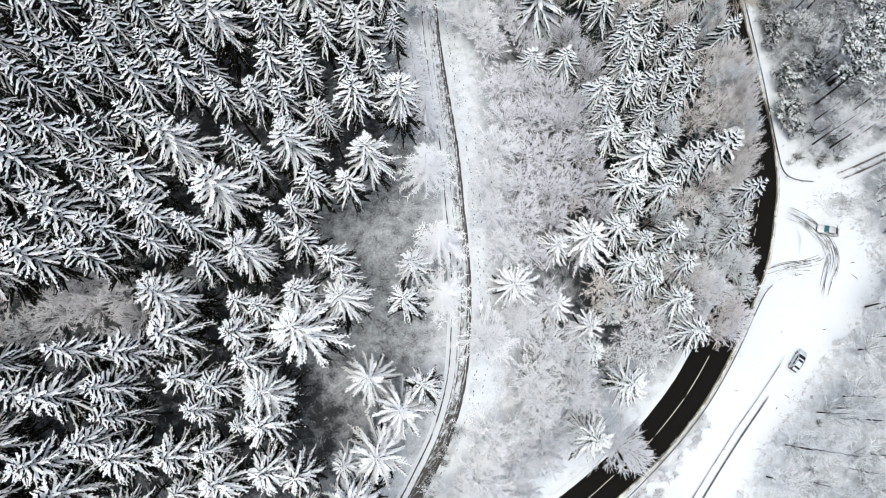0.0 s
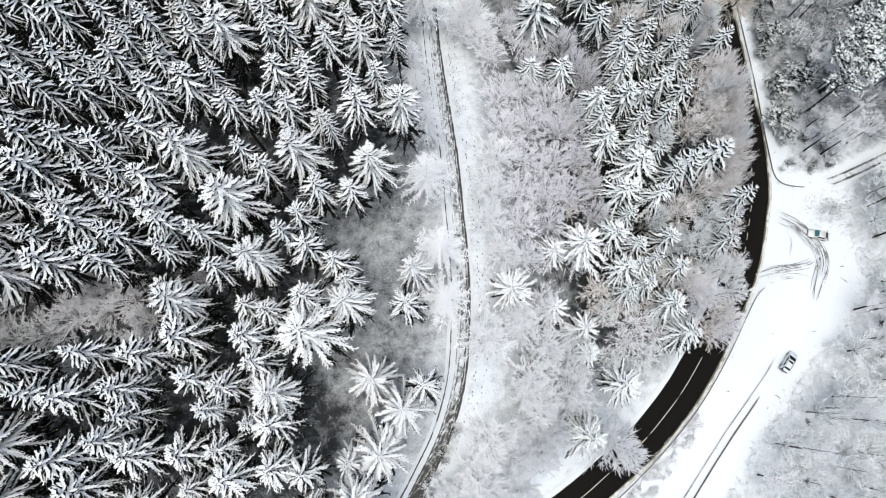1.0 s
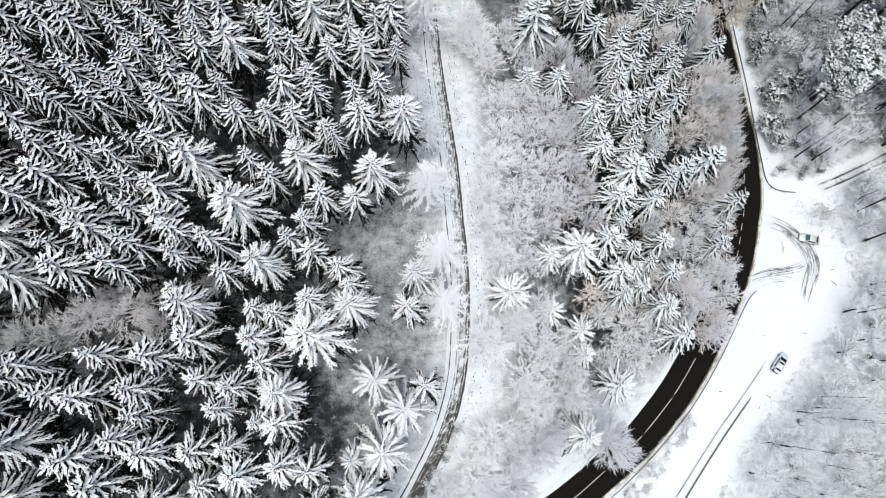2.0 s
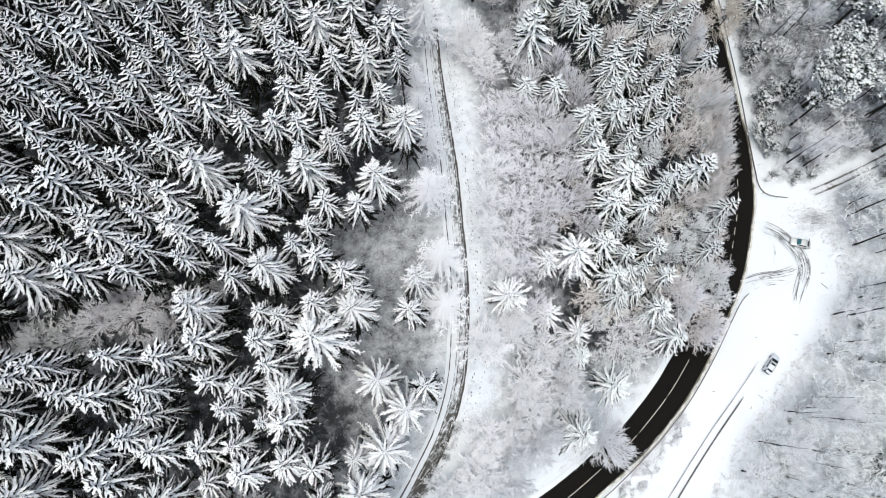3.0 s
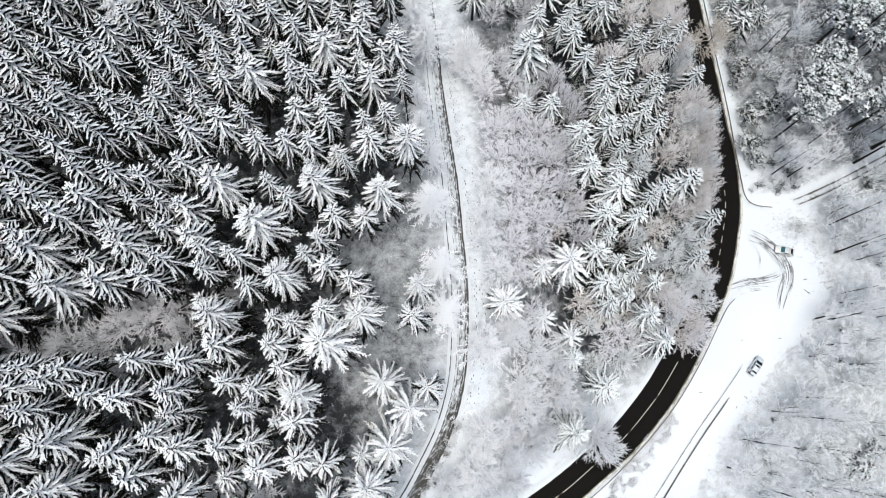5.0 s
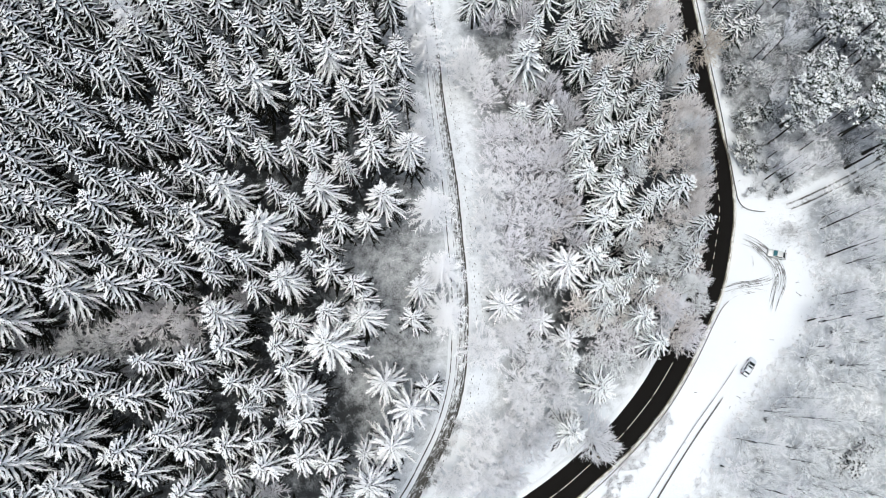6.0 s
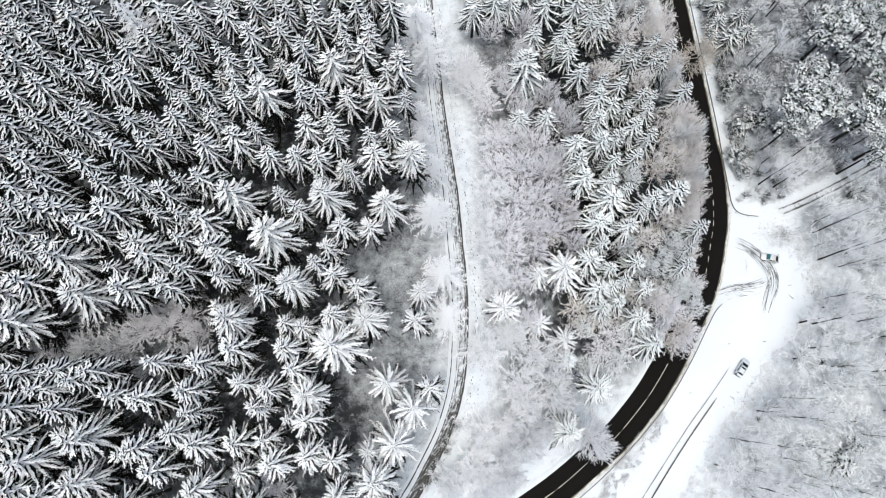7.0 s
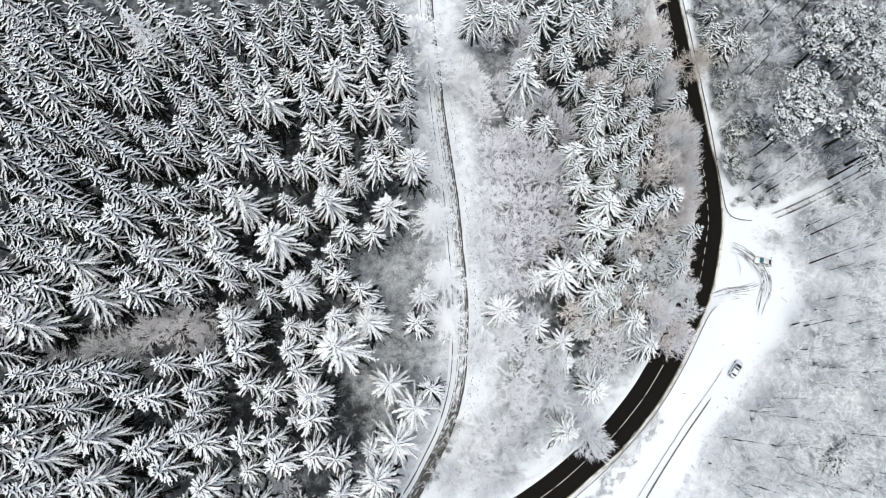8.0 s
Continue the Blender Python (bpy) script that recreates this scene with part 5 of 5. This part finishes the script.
strip = resample([(32.2, -23.4), (36.8, -18.1), (41.3, -12.7), (45.3, -7.7), (47.3, -4.9)], 0.7)
for k, p in enumerate(strip):
    for _ in range(2):
        q = p + across(strip, k) * rb.uniform(-1.7, 1.7)
        ob = new("bush", (WHITE_BUSHES[0], BUSHES[1], BUSHES[3])[rb.randrange(3)])
        sc = rb.uniform(0.5, 1.15)
        ob.matrix_basis = pose(q.x, q.y, terrain(q.x, q.y) - 0.05, 0, 0, rb.uniform(0, 360)) @ Matrix.Diagonal((sc, sc, sc * 0.6, 1))
        tagged(ob, "small snowy roadside bush of thin stems", "bush", "bushes beside the road")


def undergrowth():
    """Low frosted twigs and dead stems all over the woodland floor."""
    r = random.Random(31)
    buf = Buf()
    count = 0
    while count < 4000:
        x, y = r.uniform(-60, 120), r.uniform(-34, 105)
        if noise.noise((x * 0.12, y * 0.12, 4.0)) + r.uniform(-0.35, 0.35) < 0.0:
            continue
        if abs(x - trail_x(y)) < 3.2 or road_west(y) - 1.5 < x < road_west(y) + 9.5:
            continue
        if litter_shade(x, y) < 0.16 or (x < trail_x(y) and r.random() < 0.6):
            continue
        z = terrain(x, y)
        count += 1
        for _ in range(6):
            d = Vector((r.gauss(0, 0.7), r.gauss(0, 0.7), r.uniform(0.4, 1.3))) * r.uniform(0.25, 0.6)
            buf.spike(Vector((x + r.uniform(-0.3, 0.3), y + r.uniform(-0.3, 0.3), z)), d, 0.06, r.uniform(0.2, 1.2))
    ob = new("undergrowth", buf.mesh("undergrowth", FROST_GREY))
    tagged(ob, "low frosted twigs and dead stems on the woodland floor", "undergrowth", kind="stuff")


undergrowth()


def dry_grass():
    """Dead grass and seedlings poking through the thin snow at the edges of the lay-by."""
    r = random.Random(37)
    buf = Buf()
    for _ in range(900):
        y = r.uniform(-22, 40)
        x = scrub_x(min(y, 37)) + r.gauss(0.4, 1.1)
        if r.random() < 0.4:
            x, y = r.gauss(77.5, 2.4), r.gauss(35.0, 2.0)
        if x < road_west(y) + 11:
            continue
        for _ in range(5):
            d = Vector((r.gauss(0, 0.6), r.gauss(0, 0.6), r.uniform(0.3, 1.0))) * r.uniform(0.2, 0.5)
            buf.spike(Vector((x + r.uniform(-0.25, 0.25), y + r.uniform(-0.25, 0.25), terrain(x, y))), d, 0.05, r.uniform(0.0, 0.9))
    tagged(new("dry_grass", buf.mesh("dry_grass", FROST_GREY)), "dead frosted grass poking through the snow", "grass", kind="stuff")


dry_grass()


def far_woods():
    """The forest that goes on around the seen part."""
    r = random.Random(41)
    buf = Buf()
    made = 0
    while made < 520:
        x, y = r.uniform(-240, 260), r.uniform(-170, 260)
        if (-103 < x < 112 and -26 < y < 104) or abs(x - trail_x(y) - 0.0) < 5 or road_west(y) - 4 < x < road_west(y) + 14:
            continue
        cx, cy = min(150, max(-130, x)), min(140, max(-70, y))
        z, h, rad, spin = terrain(cx, cy), r.uniform(15, 25), r.uniform(2.4, 3.6), r.uniform(0, 6)
        if (x - 12) ** 2 + (y - 40) ** 2 < 110 ** 2 and x > 60:
            h = r.uniform(8, 13)
        made += 1
        for t in range(7):
            u = (t + 0.6) / 7
            zt = z + h * (1 - 0.8 * u)
            for b in range(6):
                a = spin + t * 0.9 + b * math.pi / 3
                d = Vector((math.cos(a), math.sin(a), 0.25 - 0.7 * u)) * rad * (0.2 + 0.8 * u)
                buf.spike(Vector((x, y, zt)), d, 0.9, r.uniform(0.75, 1.05))
        buf.spike(Vector((x, y, z + h * 0.5)), Vector((0, 0, h * 0.5)), 0.7, 0.8)
        buf.spike(Vector((x, y, z - 0.3)), Vector((0, 0, h * 0.7)), 0.5, 0.1)
    ob = new("far_woods", buf.mesh("far_woods", NEEDLES))
    tagged(ob, "snowy spruce forest going on into the distance", "forest", kind="stuff")


far_woods()


# ---- roadside things ----
def guard_rail(pts, label):
    """A steel rail on posts along a line."""
    root = tagged(new("guard_rail"), label, "guard rail", "guard rails of the road")
    line = resample(pts, 1.0)
    prof = [(-0.06, 0.56), (-0.01, 0.62), (-0.05, 0.69), (-0.01, 0.76), (-0.06, 0.83), (0.05, 0.83), (0.06, 0.7), (0.05, 0.56)]
    sections = []
    for k, p in enumerate(line):
        side = across(line, k)
        zz = terrain(p.x, p.y)
        sections.append([(p.x + side.x * o, p.y + side.y * o, zz + h) for o, h in prof])
    part("rail", (loft(sections), STEEL), root)
    bm = box((0.06, 0.09, 0.95), (0, 0, 0.33), 0.01)
    me = bpy.data.meshes.new("post")
    bm.to_mesh(me)
    bm.free()
    me.materials.append(STEEL)
    for k in range(1, len(line), 3):
        side = across(line, k)
        post = part("post", me, root)
        q = line[k] + side * 0.09
        post.matrix_basis = pose(q.x, q.y, terrain(q.x, q.y), 0, 0, math.degrees(math.atan2(side.y, side.x)))


guard_rail([(61.0, 98.2), (61.8, 90.8), (62.6, 82.8), (63.5, 74.3), (64.4, 66.9), (65.2, 59.6), (65.8, 52.4), (66.5, 45.3), (66.8, 42.8), (67.5, 41.2), (68.9, 40.2), (71.0, 39.8), (73.3, 39.6)], "dark steel guard rail curving round into the side path")
guard_rail([(62.2, 19.2), (60.8, 17.9), (59.6, 16.1), (58.0, 13.4), (54.2, 6.8), (49.2, -0.8), (45.1, -6.1), (39.9, -11.8), (33.5, -17.9), (26.5, -23.6)], "dark steel guard rail along the snowy road bend")


def marker_post(x, y):
    root = tagged(new("marker_post"), "white roadside marker post with a black band", "marker post", "marker posts")
    root.matrix_basis = pose(x, y, terrain(x, y))
    part("shaft", (box((0.12, 0.10, 1.05), (0, 0, 0.5), 0.02), POST_WHITE), root)
    part("band", (box((0.126, 0.106, 0.2), (0, 0, 0.86), 0.01), BLACK_TRIM), root, "black band")


for x, y in ((46.8, -5.6), (39.4, -14.2), (54.6, 6.0), (67.6, 47.0), (66.2, 66.0)):
    marker_post(x, y)


def fallen_log(x, y, length, rad, turn):
    rnd = random.Random(int(x * 10))
    buf = Buf()
    rings = []
    for k in range(7):
        s = k / 6
        rr = rad * (1.05 - 0.45 * s) * rnd.uniform(0.92, 1.08)
        rings.append(buf.ring([(length * (s - 0.5), math.cos(a) * rr + rnd.uniform(-0.03, 0.03), rad * 0.8 + math.sin(a) * rr) for a in [2 * math.pi * i / 8 for i in range(8)]], [0.75 if 1 <= i <= 3 else 0.1 for i in range(8)]))
    for a, b in zip(rings, rings[1:]):
        for i in range(8):
            j = (i + 1) % 8
            buf.f.append((a + i, a + j, b + j, b + i))
    buf.f.append(tuple(range(rings[0], rings[0] + 8)))
    buf.f.append(tuple(range(rings[-1] + 7, rings[-1] - 1, -1)))
    ob = new("fallen_log", buf.mesh("fallen_log", BARK))
    ob.matrix_basis = pose(x, y, terrain(x, y) - 0.06, 0, 0, turn)
    tagged(ob, "dark fallen log half buried in the snow", "log", "fallen logs")


def fallen_branch(x, y, length, turn, seed):
    """A small forked branch lying on the snow."""
    r = random.Random(seed)
    buf = Buf()
    p = [Vector((length * (s - 0.5), r.uniform(-0.08, 0.08), 0.06 + r.uniform(0, 0.05))) for s in (0, 0.35, 0.7, 1)]
    buf.strand(p, [0.09, 0.075, 0.05, 0.0], 4, 0.25)
    for k in range(4):
        q = p[1].lerp(p[2], r.random())
        buf.spike(q, Vector((r.uniform(0.3, 0.5) * length, r.uniform(-0.35, 0.35) * length, r.uniform(0, 0.12))), 0.05, 0.25)
    ob = new("fallen_branch", buf.mesh("fallen_branch", BARK))
    ob.matrix_basis = pose(x, y, terrain(x, y) + 0.02, 0, 0, turn)
    tagged(ob, "small dark fallen branch lying on the snow", "branch", "fallen branches")


for k, (x, y, length, turn) in enumerate(((78.3, 20.9, 1.6, -40), (78.2, 23.6, 0.8, 20), (76.5, 30.6, 0.7, 75), (71.0, 10.9, 0.9, -20), (62.6, -1.2, 1.1, -35), (53.4, -0.2, 0.7, 0), (60.5, -3.2, 0.6, 60), (50.5, -10.5, 0.8, 15), (63.0, 10.5, 0.5, 35))):
    fallen_branch(x, y, length, turn, 300 + k)

fallen_log(15.8, -7.3, 2.6, 0.24, -12)
fallen_log(84.0, 22.0, 3.0, 0.14, 20)
fallen_log(79.0, 9.0, 2.4, 0.12, 70)


def car_wheel(name, x, y, root, rad=0.32):
    wheel = new(name)
    wheel.parent = root
    wheel.matrix_basis = pose(x, y, rad)
    bm = bmesh.new()
    bmesh.ops.create_cone(bm, cap_ends=True, segments=24, radius1=rad, radius2=rad, depth=0.21)
    bmesh.ops.bevel(bm, geom=[e for e in bm.edges if len(e.link_faces) == 2 and e.calc_face_angle() > 1], offset=0.04, segments=2, affect="EDGES")
    bmesh.ops.rotate(bm, matrix=Matrix.Rotation(math.pi / 2, 3, "X"), verts=bm.verts)
    part("tyre", (bm, RUBBER), wheel)
    bm = bmesh.new()
    bmesh.ops.create_cone(bm, cap_ends=True, segments=20, radius1=rad * 0.66, radius2=rad * 0.6, depth=0.225)
    bmesh.ops.rotate(bm, matrix=Matrix.Rotation(math.pi / 2, 3, "X"), verts=bm.verts)
    part("rim", (bm, RIM), wheel)


def shell(stations, power=3.0, count=20):
    """Rounded sections along x: (x, half width, bottom, top)."""
    out = []
    for x, w, lo, hi in stations:
        ring = []
        for i in range(count):
            a = 2 * math.pi * (i + 0.5) / count
            c, s = math.cos(a), math.sin(a)
            ring.append((x, w * math.copysign(abs(c) ** (2 / power), c), (lo + hi) / 2 + (hi - lo) / 2 * math.copysign(abs(s) ** (2 / power), s)))
        out.append(ring)
    return out


def pane(corners, thick=0.012):
    """A thin solid sheet through four corners, standing proud outwards."""
    a, b, c, d = [Vector(p) for p in corners]
    nrm = (b - a).cross(d - a).normalized() * thick
    bm = bmesh.new()
    lo = [bm.verts.new(p) for p in (a, b, c, d)]
    hi = [bm.verts.new(p + nrm) for p in (a, b, c, d)]
    bm.faces.new(hi)
    bm.faces.new(lo[::-1])
    for i in range(4):
        j = (i + 1) % 4
        bm.faces.new((lo[i], lo[j], hi[j], hi[i]))
    bmesh.ops.recalc_face_normals(bm, faces=bm.faces[:])
    return bm


def car(x, y, turn, length, estate, paint, front_glass, label):
    """A parked car, nose towards +x, built of body, cabin, glass, wheels, lamps, mirrors and bumpers."""
    root = tagged(new("car"), label, "car", "parked cars")
    root.matrix_basis = pose(x, y, terrain(x, y) + 0.02, 0, 0, turn)
    h = length / 2
    body = [(-h, 0.70, 0.36, 0.80), (-h + 0.12, 0.82, 0.26, 0.94), (-h + 0.5, 0.87, 0.20, 0.99), (-0.6, 0.88, 0.18, 0.98), (0.5, 0.88, 0.18, 0.97),
            (h - 1.25, 0.87, 0.19, 0.95), (h - 0.6, 0.85, 0.2, 0.86), (h - 0.18, 0.78, 0.25, 0.74), (h, 0.62, 0.34, 0.64)]
    part("body", (loft(shell(body, 4.0)), paint), root)
    back = -h + (0.28 if estate else 0.42)
    roof_back = -h + (0.75 if estate else 1.05)
    roof_front, cowl = (h - 1.78, h - 0.98) if estate else (h - 1.78, h - 1.05)
    roof = 1.47
    cab = [(back, 0.70, 0.9, 0.97), (back + 0.12, 0.74, 0.9, 1.12), (roof_back, 0.69, 0.9, roof - 0.03), (roof_back + 0.5, 0.68, 0.9, roof + 0.01), (roof_front - 0.5, 0.68, 0.9, roof),
           (roof_front, 0.68, 0.9, roof - 0.05), (cowl - 0.15, 0.74, 0.88, 1.07), (cowl, 0.70, 0.86, 0.95)]
    part("cabin", (loft(shell(cab, 4.5)), paint), root)
    part("windscreen", (pane([(cowl - 0.06, -0.66, 1.02), (cowl - 0.06, 0.66, 1.02), (roof_front + 0.02, 0.56, roof - 0.02), (roof_front + 0.02, -0.56, roof - 0.02)], 0.05), front_glass), root, "tinted windscreen")
    if estate:
        # raised tailgate; a black sheet on the closed rear paints the boot's shaded inside
        part("boot_shade_sheet", (pane([(-h + 0.03, 0.60, 0.72), (-h + 0.03, -0.60, 0.72), (roof_back - 0.04, -0.54, roof - 0.02), (roof_back - 0.04, 0.54, roof - 0.02)], 0.10), BLACK_TRIM), root, "black sheet for the shaded inside of the open boot")
        lid = part("tailgate", (pane([(roof_back - 0.98, 0.60, roof + 0.06), (roof_back - 0.98, -0.60, roof + 0.06), (roof_back + 0.02, -0.62, roof + 0.03), (roof_back + 0.02, 0.62, roof + 0.03)], 0.05), paint), root, "raised tailgate")
        part("rear_window", (pane([(roof_back - 0.46, 0.52, roof + 0.10), (roof_back - 0.46, -0.52, roof + 0.10), (roof_back - 0.08, -0.52, roof + 0.085), (roof_back - 0.08, 0.52, roof + 0.085)], 0.02), GLASS), lid, "dark rear window")
    else:
        part("rear_window", (pane([(back + 0.06, 0.62, 1.06), (back + 0.06, -0.62, 1.06), (roof_back - 0.02, -0.54, roof - 0.02), (roof_back - 0.02, 0.54, roof - 0.02)], 0.05), GLASS), root, "dark rear window")
    for sd in (-1, 1):
        for k, (a, b) in enumerate(((roof_back + 0.05, (roof_back + roof_front) / 2 - 0.05), ((roof_back + roof_front) / 2 + 0.05, roof_front + 0.12))):
            q = [(a, sd * 0.725, 1.02), (b + (0.25 if k else 0), sd * 0.725, 1.02), (b, sd * 0.66, roof - 0.14), (a, sd * 0.66, roof - 0.14)]
            part("side_window", (pane(q if sd < 0 else q[::-1], 0.03), GLASS), root, "dark side window")
        m = part("mirror", (box((0.12, 0.20, 0.13), (cowl - 0.28, sd * 0.97, 1.0), 0.03), paint), root)
        part("headlamp", (box((0.22, 0.34, 0.13), (h - 0.20, sd * 0.56, 0.63), 0.04), LAMP_CLEAR), root, "clear headlamp")
        part("tail_lamp", (box((0.10, 0.22, 0.22), (-h + 0.10, sd * 0.66, 0.80), 0.03), LAMP_RED), root, "red tail lamp")
        part("door_handle", (box((0.18, 0.03, 0.03), (-0.1, sd * 0.885, 0.82), 0.01), BLACK_TRIM), root)
        if estate:
            part("roof_rail", (box((roof_front - roof_back - 0.2, 0.05, 0.05), ((roof_front + roof_back) / 2, sd * 0.56, roof + 0.02), 0.015), BLACK_TRIM), root, "black roof rail")
    part("front_bumper", (box((0.16, 1.36, 0.2), (h - 0.04, 0, 0.40), 0.05), BLACK_TRIM), root)
    part("rear_bumper", (box((0.16, 1.5, 0.22), (-h + 0.02, 0, 0.45), 0.05), BLACK_TRIM), root)
    if estate:
        part("sunroof", (box((0.40, 0.84, 0.02), (roof_front - 0.46, 0, roof + 0.012), 0.006), GLASS), root, "dark glass sunroof")
    for wx in (-h + 0.82, h - 0.86):
        for sd in (-1, 1):
            car_wheel("wheel", wx, sd * 0.80, root)


car(74.2, 29.8, 166.0, 4.05, False, SILVER, TEAL_GLASS, "silver hatchback with a green-tinted windscreen parked in the snow")
car(65.12, 5.17, 53.0, 4.2, True, PALE_SILVER, GLASS, "pale silver estate car with its tailgate raised, parked in snow")
